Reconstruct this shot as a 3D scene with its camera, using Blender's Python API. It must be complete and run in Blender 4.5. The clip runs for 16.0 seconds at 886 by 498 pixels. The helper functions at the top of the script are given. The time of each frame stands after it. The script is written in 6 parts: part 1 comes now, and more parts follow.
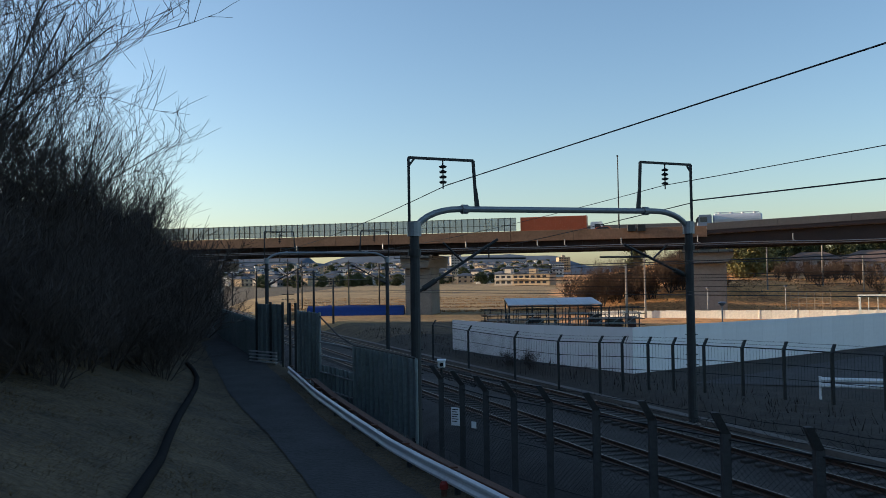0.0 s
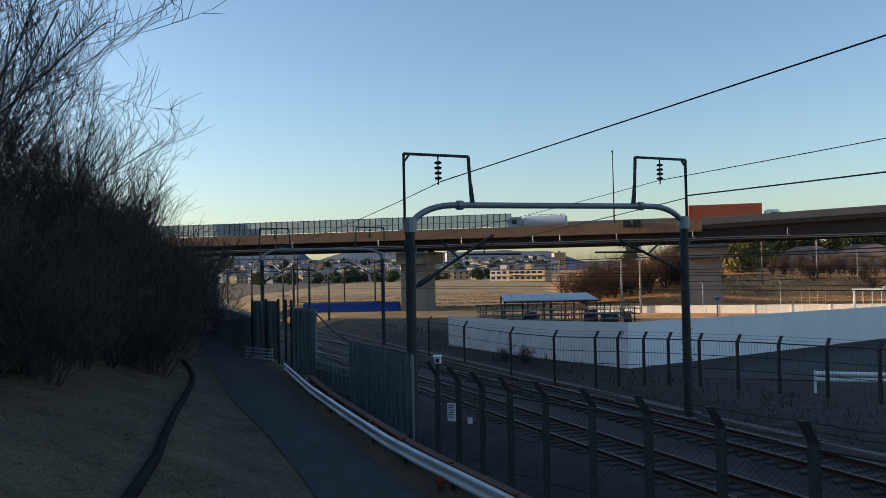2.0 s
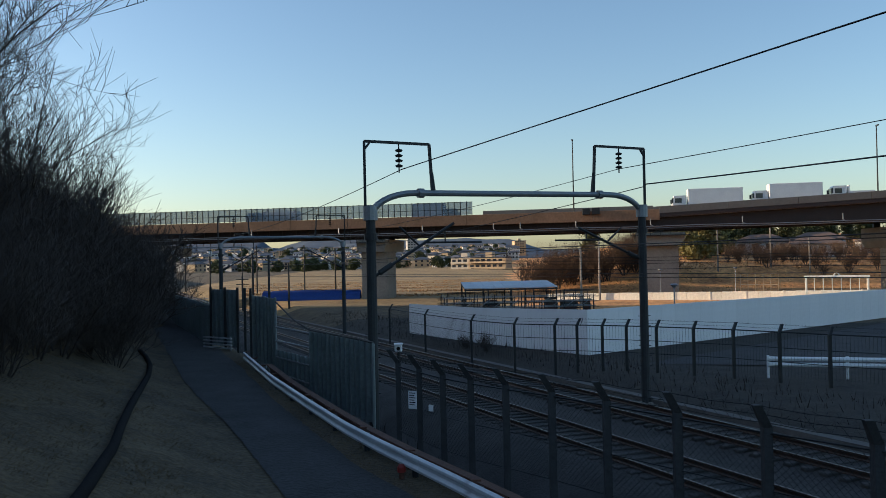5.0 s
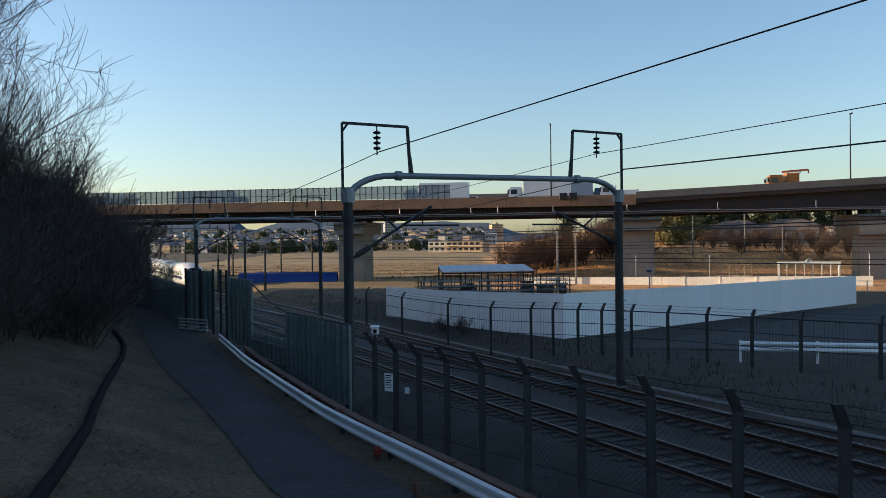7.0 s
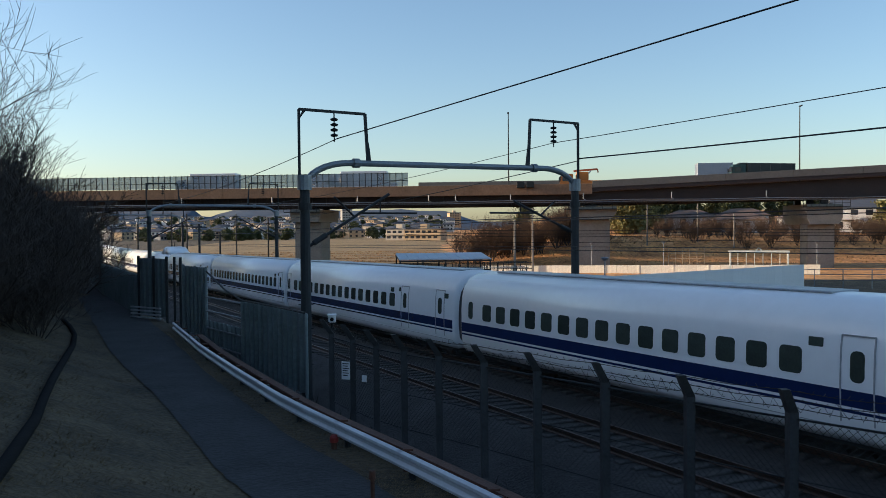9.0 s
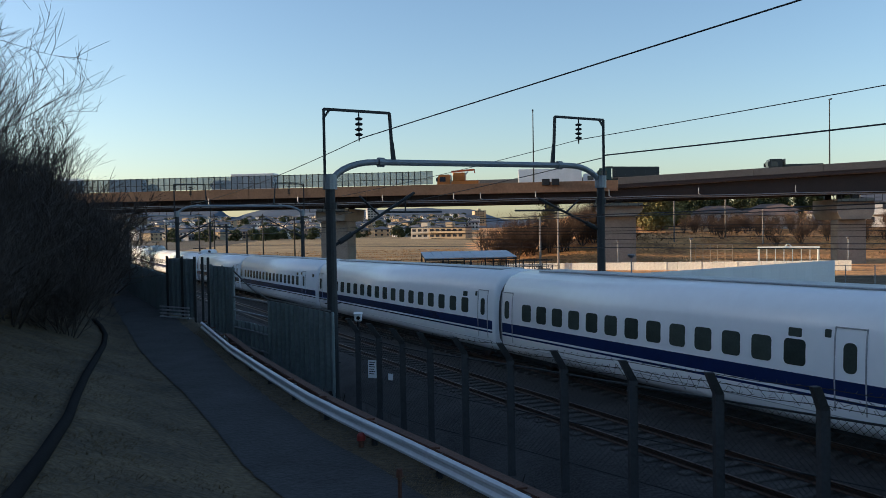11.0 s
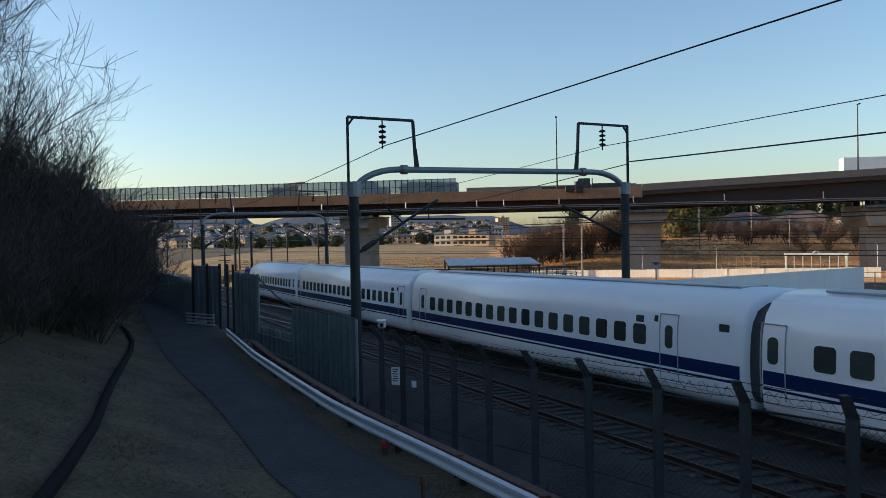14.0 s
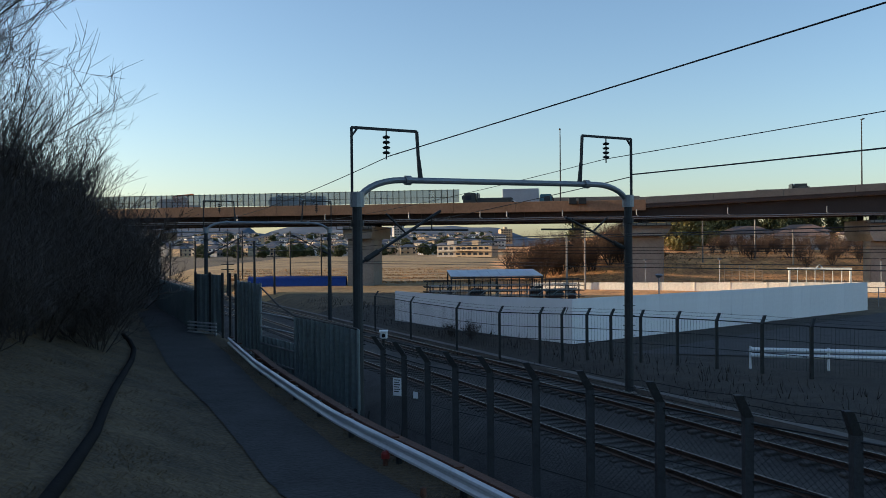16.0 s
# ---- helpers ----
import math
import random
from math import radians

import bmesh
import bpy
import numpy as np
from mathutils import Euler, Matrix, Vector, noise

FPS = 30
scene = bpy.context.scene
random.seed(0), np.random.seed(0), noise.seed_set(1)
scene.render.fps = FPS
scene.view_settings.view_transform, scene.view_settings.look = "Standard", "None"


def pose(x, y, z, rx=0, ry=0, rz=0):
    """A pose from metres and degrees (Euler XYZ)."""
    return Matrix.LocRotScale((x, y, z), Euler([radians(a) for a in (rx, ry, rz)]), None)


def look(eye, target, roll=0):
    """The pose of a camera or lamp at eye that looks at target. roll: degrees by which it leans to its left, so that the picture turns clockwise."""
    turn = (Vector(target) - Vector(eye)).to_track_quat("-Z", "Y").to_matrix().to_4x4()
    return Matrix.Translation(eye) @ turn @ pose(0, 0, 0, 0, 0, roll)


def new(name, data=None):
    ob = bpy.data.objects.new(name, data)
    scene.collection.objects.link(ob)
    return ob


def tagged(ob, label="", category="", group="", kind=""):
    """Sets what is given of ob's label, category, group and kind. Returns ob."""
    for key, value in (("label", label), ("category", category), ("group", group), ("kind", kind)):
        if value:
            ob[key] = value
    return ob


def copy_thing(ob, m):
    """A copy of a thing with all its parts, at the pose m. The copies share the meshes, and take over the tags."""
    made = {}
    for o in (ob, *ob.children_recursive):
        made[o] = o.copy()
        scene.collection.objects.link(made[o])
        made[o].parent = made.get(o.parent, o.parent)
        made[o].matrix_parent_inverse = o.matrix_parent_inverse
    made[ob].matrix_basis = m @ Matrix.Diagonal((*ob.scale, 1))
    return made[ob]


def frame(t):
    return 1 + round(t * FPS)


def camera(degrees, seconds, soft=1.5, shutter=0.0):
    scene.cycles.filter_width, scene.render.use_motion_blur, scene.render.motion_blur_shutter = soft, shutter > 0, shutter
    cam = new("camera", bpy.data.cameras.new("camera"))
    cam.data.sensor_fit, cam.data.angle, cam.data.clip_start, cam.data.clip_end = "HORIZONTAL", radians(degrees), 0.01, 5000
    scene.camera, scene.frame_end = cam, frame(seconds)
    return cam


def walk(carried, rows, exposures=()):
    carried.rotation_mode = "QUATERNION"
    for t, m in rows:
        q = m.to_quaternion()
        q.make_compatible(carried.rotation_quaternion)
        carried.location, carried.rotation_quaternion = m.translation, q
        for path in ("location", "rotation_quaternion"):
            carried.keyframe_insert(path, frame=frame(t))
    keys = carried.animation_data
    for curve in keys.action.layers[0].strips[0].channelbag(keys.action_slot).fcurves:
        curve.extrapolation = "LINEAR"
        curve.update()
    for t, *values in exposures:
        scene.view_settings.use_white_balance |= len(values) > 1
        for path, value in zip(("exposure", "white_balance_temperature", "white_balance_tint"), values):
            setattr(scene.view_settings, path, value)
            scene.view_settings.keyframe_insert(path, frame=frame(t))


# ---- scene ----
cam = camera(57.0, 16.0, soft=0.7)

ROWS = [
    (0.0, 0.526, 1.775, 0.873),
    (0.5, 0.422, 2.221, 0.539),
    (1.0, 0.438, 2.188, 0.694),
    (1.5, 0.256, 1.842, 0.988),
    (2.0, 0.216, 1.492, 1.144),
    (2.5, -0.084, 1.157, 1.111),
    (3.0, -0.353, 1.026, 1.328),
    (3.5, -0.551, 0.821, 1.453),
    (4.0, -1.126, 0.702, 1.353),
    (6.5, -3.905, -0.075, 0.990),
    (7.0, -4.120, -0.618, 0.700),
    (7.5, -4.915, -1.270, 0.308),
    (8.0, -6.427, -1.801, 0.046),
    (8.5, -7.334, -1.660, 0.095),
    (9.0, -7.092, -1.487, 0.475),
    (11.5, -5.015, -1.587, 0.845),
    (12.0, -4.760, -1.404, 0.823),
    (12.5, -4.445, -1.413, 1.014),
    (13.0, -4.273, -1.307, 1.016),
    (13.5, -3.996, -1.159, 0.992),
    (14.0, -3.695, -1.061, 1.034),
    (14.5, -3.525, -0.915, 0.922),
    (15.0, -3.461, -0.737, 0.787),
    (15.5, -3.477, -0.409, 0.597),
    (16.0, -3.490, -0.290, 0.488),
]
EYE = (0.0, 0.0, 5.84)
walk(cam, [(t, pose(*EYE, 90 + p, r, y)) for t, y, p, r in ROWS], [(0.0, 0.38, 5720, 8), (4.0, 0.38, 5720, 8), (8.5, 0.44, 5720, 9), (16.0, 0.43, 5720, 9)])

# ---- light ----
SUN_AZ, SUN_EL = 79.0, 12.0          # degrees to the left of the view's first direction; height
world = bpy.data.worlds.new("world")
scene.world = world
world.use_nodes = True
wn = world.node_tree.nodes
sky = wn.new("ShaderNodeTexSky")
sky.sky_type, sky.sun_disc = "NISHITA", False
sky.sun_elevation, sky.sun_rotation = radians(SUN_EL), radians(-SUN_AZ)
sky.air_density, sky.dust_density, sky.ozone_density, sky.altitude = 1.0, 1.1, 1.3, 50
wn["Background"].inputs[1].default_value = 0.15
world.node_tree.links.new(sky.outputs[0], wn["Background"].inputs[0])
sun_way = Vector((-math.sin(radians(SUN_AZ)) * math.cos(radians(SUN_EL)), math.cos(radians(SUN_AZ)) * math.cos(radians(SUN_EL)), math.sin(radians(SUN_EL))))
sun = new("sun", bpy.data.lights.new("sun", "SUN"))
sun.data.energy, sun.data.angle, sun.data.color = 5.0, radians(0.5), (1.0, 0.70, 0.42)
sun.matrix_world = look(sun_way * 300, (0, 0, 0))


# ---- materials ----
def mat(name, color, rough=0.8, metal=0.0, scale=3.0, vary=0.25, bump=0.15, second=None, rand=0.0, big=0.12, spec=None, emit=0.0, wet=0.0):
    """Colour with grain and larger stains, a relief of its own, and a shift from piece to piece."""
    m = bpy.data.materials.new(name)
    m.use_nodes = True
    n, l = m.node_tree.nodes, m.node_tree.links
    b = n["Principled BSDF"]
    b.inputs["Roughness"].default_value, b.inputs["Metallic"].default_value = rough, metal
    if spec is not None:
        b.inputs["Specular IOR Level"].default_value = spec
    co = n.new("ShaderNodeTexCoord")
    fine, wide = n.new("ShaderNodeTexNoise"), n.new("ShaderNodeTexNoise")
    for node, s, d in ((fine, scale * 6, 6), (wide, scale * big * 6, 4)):
        node.inputs["Scale"].default_value, node.inputs["Detail"].default_value = s, d
        l.new(co.outputs["Object"], node.inputs["Vector"])
    ramp = n.new("ShaderNodeValToRGB")
    dark = [c * (1 - vary) for c in color]
    light = [min(1, c * (1 + vary)) for c in (second or color)]
    ramp.color_ramp.elements[0].color, ramp.color_ramp.elements[1].color = (*dark, 1), (*light, 1)
    ramp.color_ramp.elements[0].position, ramp.color_ramp.elements[1].position = 0.3, 0.7
    add = n.new("ShaderNodeMath")
    add.operation = "MULTIPLY_ADD"
    add.inputs[1].default_value, half = 0.5, n.new("ShaderNodeMath")
    half.operation, half.inputs[1].default_value = "MULTIPLY", 0.5
    l.new(wide.outputs[0], half.inputs[0])
    l.new(fine.outputs[0], add.inputs[0])
    l.new(half.outputs[0], add.inputs[2])
    l.new(add.outputs[0], ramp.inputs[0])
    out = ramp.outputs[0]
    if rand:
        info, hsv, mr = n.new("ShaderNodeObjectInfo"), n.new("ShaderNodeHueSaturation"), n.new("ShaderNodeMapRange")
        mr.inputs["To Min"].default_value, mr.inputs["To Max"].default_value = 1 - rand, 1 + rand
        l.new(info.outputs["Random"], mr.inputs[0])
        l.new(mr.outputs[0], hsv.inputs["Value"])
        l.new(out, hsv.inputs["Color"])
        out = hsv.outputs[0]
    l.new(out, b.inputs["Base Color"])
    if bump:
        bp = n.new("ShaderNodeBump")
        bp.inputs["Strength"].default_value, bp.inputs["Distance"].default_value = bump, 0.05
        l.new(fine.outputs[0], bp.inputs["Height"])
        l.new(bp.outputs[0], b.inputs["Normal"])
    if emit:
        b.inputs["Emission Color"].default_value, b.inputs["Emission Strength"].default_value = (*color, 1), emit
    return m


# GRASS, SOIL, ASPHALT, BALLAST, SLEEPER: darkened to carry the foreground's shade.
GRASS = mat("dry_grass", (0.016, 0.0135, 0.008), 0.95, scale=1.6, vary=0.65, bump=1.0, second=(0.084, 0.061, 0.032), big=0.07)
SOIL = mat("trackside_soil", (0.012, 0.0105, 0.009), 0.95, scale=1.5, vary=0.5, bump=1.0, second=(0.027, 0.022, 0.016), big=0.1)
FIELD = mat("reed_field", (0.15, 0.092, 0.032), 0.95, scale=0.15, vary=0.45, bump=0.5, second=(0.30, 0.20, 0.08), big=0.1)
# Brighter than dry grass, making up for the grazing sun on the bank.
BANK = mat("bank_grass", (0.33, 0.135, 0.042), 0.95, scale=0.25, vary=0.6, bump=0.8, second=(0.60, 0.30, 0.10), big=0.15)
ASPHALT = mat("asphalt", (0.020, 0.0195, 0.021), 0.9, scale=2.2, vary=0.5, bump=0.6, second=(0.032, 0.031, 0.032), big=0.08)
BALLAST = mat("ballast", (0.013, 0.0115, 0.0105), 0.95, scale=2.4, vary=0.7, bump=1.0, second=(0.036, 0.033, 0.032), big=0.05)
CONCRETE = mat("concrete", (0.24, 0.22, 0.195), 0.9, scale=0.7, vary=0.22, bump=0.15)
# Brown stains plus the warm low sun, both held in this colour.
CONCRETE_BROWN = mat("stained_concrete", (0.25, 0.145, 0.085), 0.9, scale=0.5, vary=0.3, bump=0.15)
# Grey darkened for the shade on the right-hand parapet.
PARAPET = mat("parapet_concrete", (0.15, 0.135, 0.12), 0.9, scale=0.5, vary=0.18, bump=0.1)
GIRDER = mat("girder_steel", (0.034, 0.019, 0.016), 0.6, 0.1, scale=0.6, vary=0.3, bump=0.1)
CREAM = mat("cream_wall", (0.84, 0.80, 0.68), 0.85, scale=0.8, vary=0.2, bump=0.1, rand=0.06)
STEEL = mat("galvanised_steel", (0.22, 0.24, 0.26), 0.5, 0.6, scale=3, vary=0.2, bump=0.05)
MAST = mat("mast_steel", (0.026, 0.03, 0.033), 0.7, 0.2, scale=2, vary=0.3, bump=0.08)
DARK = mat("dark_steel", (0.025, 0.028, 0.03), 0.6, 0.4, scale=3, vary=0.3, bump=0.05)
WIRE = mat("wire", (0.03, 0.03, 0.032), 0.6, 0.5, bump=0)
POST = mat("post_concrete", (0.04, 0.042, 0.046), 0.9, scale=3, vary=0.3, bump=0.3, rand=0.1)
PANEL = mat("green_grey_panel", (0.15, 0.182, 0.19), 0.5, 0.15, scale=1.5, vary=0.3, bump=0.05, rand=0.08)
RAILWHITE = mat("guard_rail_paint", (0.50, 0.52, 0.55), 0.35, 0.1, scale=2, vary=0.15, bump=0.05)
RUST = mat("rusty_steel", (0.085, 0.036, 0.022), 0.8, 0.3, scale=4, vary=0.5, bump=0.3)
RAILTOP = mat("rail_steel", (0.10, 0.065, 0.05), 0.35, 0.8, scale=3, vary=0.3, bump=0.05)
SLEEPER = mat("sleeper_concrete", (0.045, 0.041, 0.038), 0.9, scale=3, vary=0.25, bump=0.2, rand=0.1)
RED = mat("red_plastic", (0.22, 0.02, 0.015), 0.5, scale=3, vary=0.2, bump=0.05)
HOARD = mat("white_hoarding", (0.72, 0.73, 0.75), 0.5, 0.0, scale=0.6, vary=0.06, bump=0.02, rand=0.03)
BARK = mat("bark", (0.042, 0.034, 0.03), 0.95, scale=6, vary=0.4, bump=0.5)
TWIG = mat("twig_bark", (0.052, 0.042, 0.037), 0.9, scale=6, vary=0.4, bump=0)
LEAF = mat("pine_leaf", (0.028, 0.042, 0.016), 0.8, scale=1, vary=0.5, bump=0, second=(0.06, 0.07, 0.022))
BAMBOO = mat("bamboo_leaf", (0.13, 0.12, 0.035), 0.8, scale=1, vary=0.45, bump=0, second=(0.22, 0.19, 0.06))
TRAINWHITE = mat("train_white", (0.86, 0.88, 0.90), 0.22, 0.0, scale=0.5, vary=0.03, bump=0.0)
TRAINBLUE = mat("train_blue", (0.012, 0.025, 0.095), 0.25, 0.0, scale=0.5, vary=0.08, bump=0.0)
TRAINGLASS = mat("train_glass", (0.05, 0.062, 0.054), 0.1, 0.0, bump=0, vary=0.2, rand=0.3)
UNDER = mat("underframe", (0.045, 0.045, 0.045), 0.8, 0.2, scale=2, vary=0.3, bump=0.1)
# The blue haze of distance is mixed into the forest colour.
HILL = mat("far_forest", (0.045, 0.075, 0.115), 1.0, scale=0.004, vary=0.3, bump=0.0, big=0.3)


# ---- mesh helpers ----
def mesh_ob(name, verts, faces, material, parent=None, label="", smooth=False):
    me = bpy.data.meshes.new(name)
    me.from_pydata([tuple(v) for v in verts], [], faces)
    me.materials.append(material)
    if smooth:
        me.shade_smooth()
    me.update()
    ob = new(name, me)
    if parent:
        ob.parent = parent
    if label:
        ob["label"] = label
    return ob


class Shape:
    """Gathers boxes, tubes and strips into one mesh."""

    def __init__(self):
        self.v, self.f = [], []

    def add(self, verts, faces):
        k = len(self.v)
        self.v += [tuple(p) for p in verts]
        self.f += [tuple(i + k for i in q) for q in faces]
        return self

    def box(self, x0, y0, z0, x1, y1, z1, m=None, bev=0.0):
        if bev:
            bm = bmesh.new()
            bmesh.ops.create_cube(bm, size=1)
            for p in bm.verts:
                p.co = Vector(((x0 + x1) / 2 + p.co.x * (x1 - x0), (y0 + y1) / 2 + p.co.y * (y1 - y0), (z0 + z1) / 2 + p.co.z * (z1 - z0)))
            bmesh.ops.bevel(bm, geom=bm.edges[:], offset=bev, segments=1, affect="EDGES")
            bm.verts.index_update()
            vs, fs = [p.co.copy() for p in bm.verts], [[p.index for p in q.verts] for q in bm.faces]
            bm.free()
        else:
            vs = [Vector((x, y, z)) for z in (z0, z1) for x, y in ((x0, y0), (x1, y0), (x1, y1), (x0, y1))]
            fs = [(3, 2, 1, 0), (4, 5, 6, 7), (0, 1, 5, 4), (1, 2, 6, 5), (2, 3, 7, 6), (3, 0, 4, 7)]
        return self.add([m @ p for p in vs] if m else vs, fs)

    def beam(self, a, b, w, h=None):
        """A square bar from a to b."""
        a, b = Vector(a), Vector(b)
        d = b - a
        q = d.to_track_quat("Z", "Y").to_matrix().to_4x4()
        h = h or w
        return self.box(-w / 2, -h / 2, 0, w / 2, h / 2, d.length, Matrix.Translation(a) @ q)

    def tube(self, pts, radii, n=8, caps=True):
        pts = [Vector(p) for p in pts]
        if not hasattr(radii, "__len__"):
            radii = [radii] * len(pts)
        vs, fs = [], []
        for i, p in enumerate(pts):
            d = (pts[min(i + 1, len(pts) - 1)] - pts[max(i - 1, 0)]).normalized()
            up = Vector((0, 0, 1)) if abs(d.z) < 0.9 else Vector((1, 0, 0))
            u = d.cross(up).normalized()
            w = d.cross(u)
            vs += [p + (u * math.cos(a) + w * math.sin(a)) * radii[i] for a in (2 * math.pi * j / n for j in range(n))]
        for i in range(len(pts) - 1):
            for j in range(n):
                k = (j + 1) % n
                fs.append((i * n + j, i * n + k, (i + 1) * n + k, (i + 1) * n + j))
        if caps:
            fs += [tuple(reversed(range(n))), tuple(range((len(pts) - 1) * n, len(pts) * n))]
        return self.add(vs, fs)

    def strip(self, line, profile, closed=False):
        """Sweeps a profile of (sideways, up) along a line; sideways is to the right of the way."""
        line = [Vector(p) for p in line]
        vs, fs, n = [], [], len(profile)
        for i, p in enumerate(line):
            d = line[min(i + 1, len(line) - 1)] - line[max(i - 1, 0)]
            d.z = 0
            d.normalize()
            r = Vector((d.y, -d.x, 0))
            vs += [p + r * a + Vector((0, 0, b)) for a, b in profile]
        for i in range(len(line) - 1):
            for j in range(n if closed else n - 1):
                k = (j + 1) % n
                fs.append((i * n + j, (i + 1) * n + j, (i + 1) * n + k, i * n + k))
        if closed:
            fs += [tuple(range(n)), tuple(reversed(range((len(line) - 1) * n, len(line) * n)))]
        return self.add(vs, fs)

    def make(self, name, material, parent=None, label="", smooth=False):
        return mesh_ob(name, self.v, self.f, material, parent, label, smooth)


def empty(name, m=None, label="", category="", group="", kind=""):
    ob = new(name)
    ob.empty_display_size = 0.3
    if m is not None:
        ob.matrix_basis = m
    return tagged(ob, label, category, group, kind)


# ---- plan: lines that the place follows ----
HEAD = radians(20.7)                        # the tracks' heading, to the left
RAIL_Z = 0.15
RIDE = 0.3                                  # how high the car bodies ride
OFFSET = 18.55


def grade(s):
    """The tracks fall gently away from the viewer."""
    return -0.0125 * (min(150, max(5, s)) - 20)


def track(s, lat=0.0, z=0.0):
    """A place s metres along the tracks, lat metres to the right of the far track's centre line, z over the rails."""
    d, n = Vector((-math.sin(HEAD), math.cos(HEAD), 0)), Vector((math.cos(HEAD), math.sin(HEAD), 0))
    return d * s + n * (OFFSET + lat) + Vector((0, 0, z + RAIL_Z + grade(s)))


PATH_Y = [-40, 0, 5, 9, 11.57, 13.0, 15.1, 19.1, 25.4, 35, 50, 70, 120]
PATH_X = [18, 3.0, 1.2, -0.35, -1.33, -2.0, -2.75, -4.25, -6.85, -10.2, -15.5, -23, -42]
EDGE_Y = [-40, 0, 5, 9.0, 11.5, 13.6, 15.1, 17.9, 21.7, 28.3, 35.6, 50, 70, 120]
EDGE_X = [22, 5.6, 3.4, 1.65, 0.5, -0.5, -1.16, -2.23, -3.62, -5.75, -8.3, -13.3, -20.5, -39.5]

GUARD_Y = [-40, 0, 5, 9.9, 12.65, 14.96, 16.61, 19.69, 23.87, 31.13, 35.6, 50, 70, 120]
GUARD_X = [22, 6.2, 3.85, 1.81, 0.55, -0.55, -1.28, -2.45, -3.98, -6.33, -8.0, -13.0, -20.2, -39.2]


def path_left(y):
    return float(np.interp(y, PATH_Y, PATH_X))


def path_right(y):
    return min(float(np.interp(y, EDGE_Y, EDGE_X)) + 0.1, float(np.interp(y, GUARD_Y, GUARD_X)) - 0.22)


def guard_line(y):
    return float(np.interp(y, GUARD_Y, GUARD_X))


def smooth(a, b, x):
    t = min(1, max(0, (x - a) / (b - a)))
    return t * t * (3 - 2 * t)


def ground_z(x, y):
    dl, dg = path_left(y) - x, x - guard_line(y)
    if dl > 0:
        dl = max(0, dl - 0.35)
        z = 2.1 + 0.36 * min(dl, 5) + 0.12 * max(0, min(dl - 5, 30))
        z *= 1 - smooth(75, 130, y)
        z += -0.9 * smooth(75, 130, y)
    elif dg < 0.3:
        z = 2.1 * (1 - smooth(75, 130, y)) - 0.9 * smooth(75, 130, y)
    else:
        z = max(-0.75, 2.1 - 0.3 * (dg - 0.3)) if y < 130 else -0.9
        z = z * (1 - smooth(75, 130, y)) - 0.9 * smooth(75, 130, y)
    # the shallow cutting that the tracks run down into
    s, lat = y * math.cos(HEAD) - x * math.sin(HEAD), x * math.cos(HEAD) + y * math.sin(HEAD) - OFFSET
    k = 1 - smooth(6.5, 11, abs(lat + 2.15))
    z = min(z, z * (1 - k) + (RAIL_Z + grade(s) - 1.2) * k)
    # an unseen ridge, added beside and behind to keep the low sun from the tracks
    z += 38 * smooth(42, 105, -x) * smooth(154, 116, y)
    # the lit bank beyond the viaduct
    right = smooth(0.15, 0.30, x / max(y, 60.0))
    z += right * (4.4 * smooth(136, 158, y) + 2.5 * smooth(160, 210, y) + 8 * smooth(210, 420, y))
    return z


def axis(stops):
    out = []
    for a, b, step in stops:
        out += list(np.arange(a, b, step))
    return out + [stops[-1][1]]


def build_ground():
    xs = axis([(-4500, -600, 650), (-600, -150, 60), (-150, -30, 8), (-30, -14, 0.6), (-14, 6, 0.3), (6, 18, 0.6), (18, 60, 4), (60, 200, 12), (200, 600, 60), (600, 4500, 650)])
    ys = axis([(-400, -60, 60), (-60, -8, 8), (-8, 46, 0.4), (46, 130, 5), (130, 220, 5), (220, 500, 35), (500, 4700, 350)])
    vs = []
    for y in ys:
        for x in xs:
            z = ground_z(x, y)
            near = -30 < x < 18 and -8 < y < 46
            dl, dg = path_left(y) - x, x - guard_line(y)
            if dl > 0.3 or dg > 0.4:
                z += 0.05 * noise.noise((x * 0.9, y * 0.9, 0)) + (0.05 * noise.noise((x * 3, y * 3, 5)) if near else 0)
            vs.append((x, y, z))
    n = len(xs)
    fs = [(j * n + i, j * n + i + 1, (j + 1) * n + i + 1, (j + 1) * n + i) for j in range(len(ys) - 1) for i in range(n - 1)]
    me = bpy.data.meshes.new("ground")
    me.from_pydata(vs, [], fs)
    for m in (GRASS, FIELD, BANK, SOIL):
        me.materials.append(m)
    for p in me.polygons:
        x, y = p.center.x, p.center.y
        # Dark tones up to the ridge's shadow edge, pale sunlit tones past it.
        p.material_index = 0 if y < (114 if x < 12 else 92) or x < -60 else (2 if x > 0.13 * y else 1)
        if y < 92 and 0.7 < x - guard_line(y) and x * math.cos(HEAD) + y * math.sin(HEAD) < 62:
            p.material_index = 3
    me.shade_smooth()
    tagged(new("ground", me), "dry winter grass falling from a bank to fields", "ground", kind="structure")


build_ground()


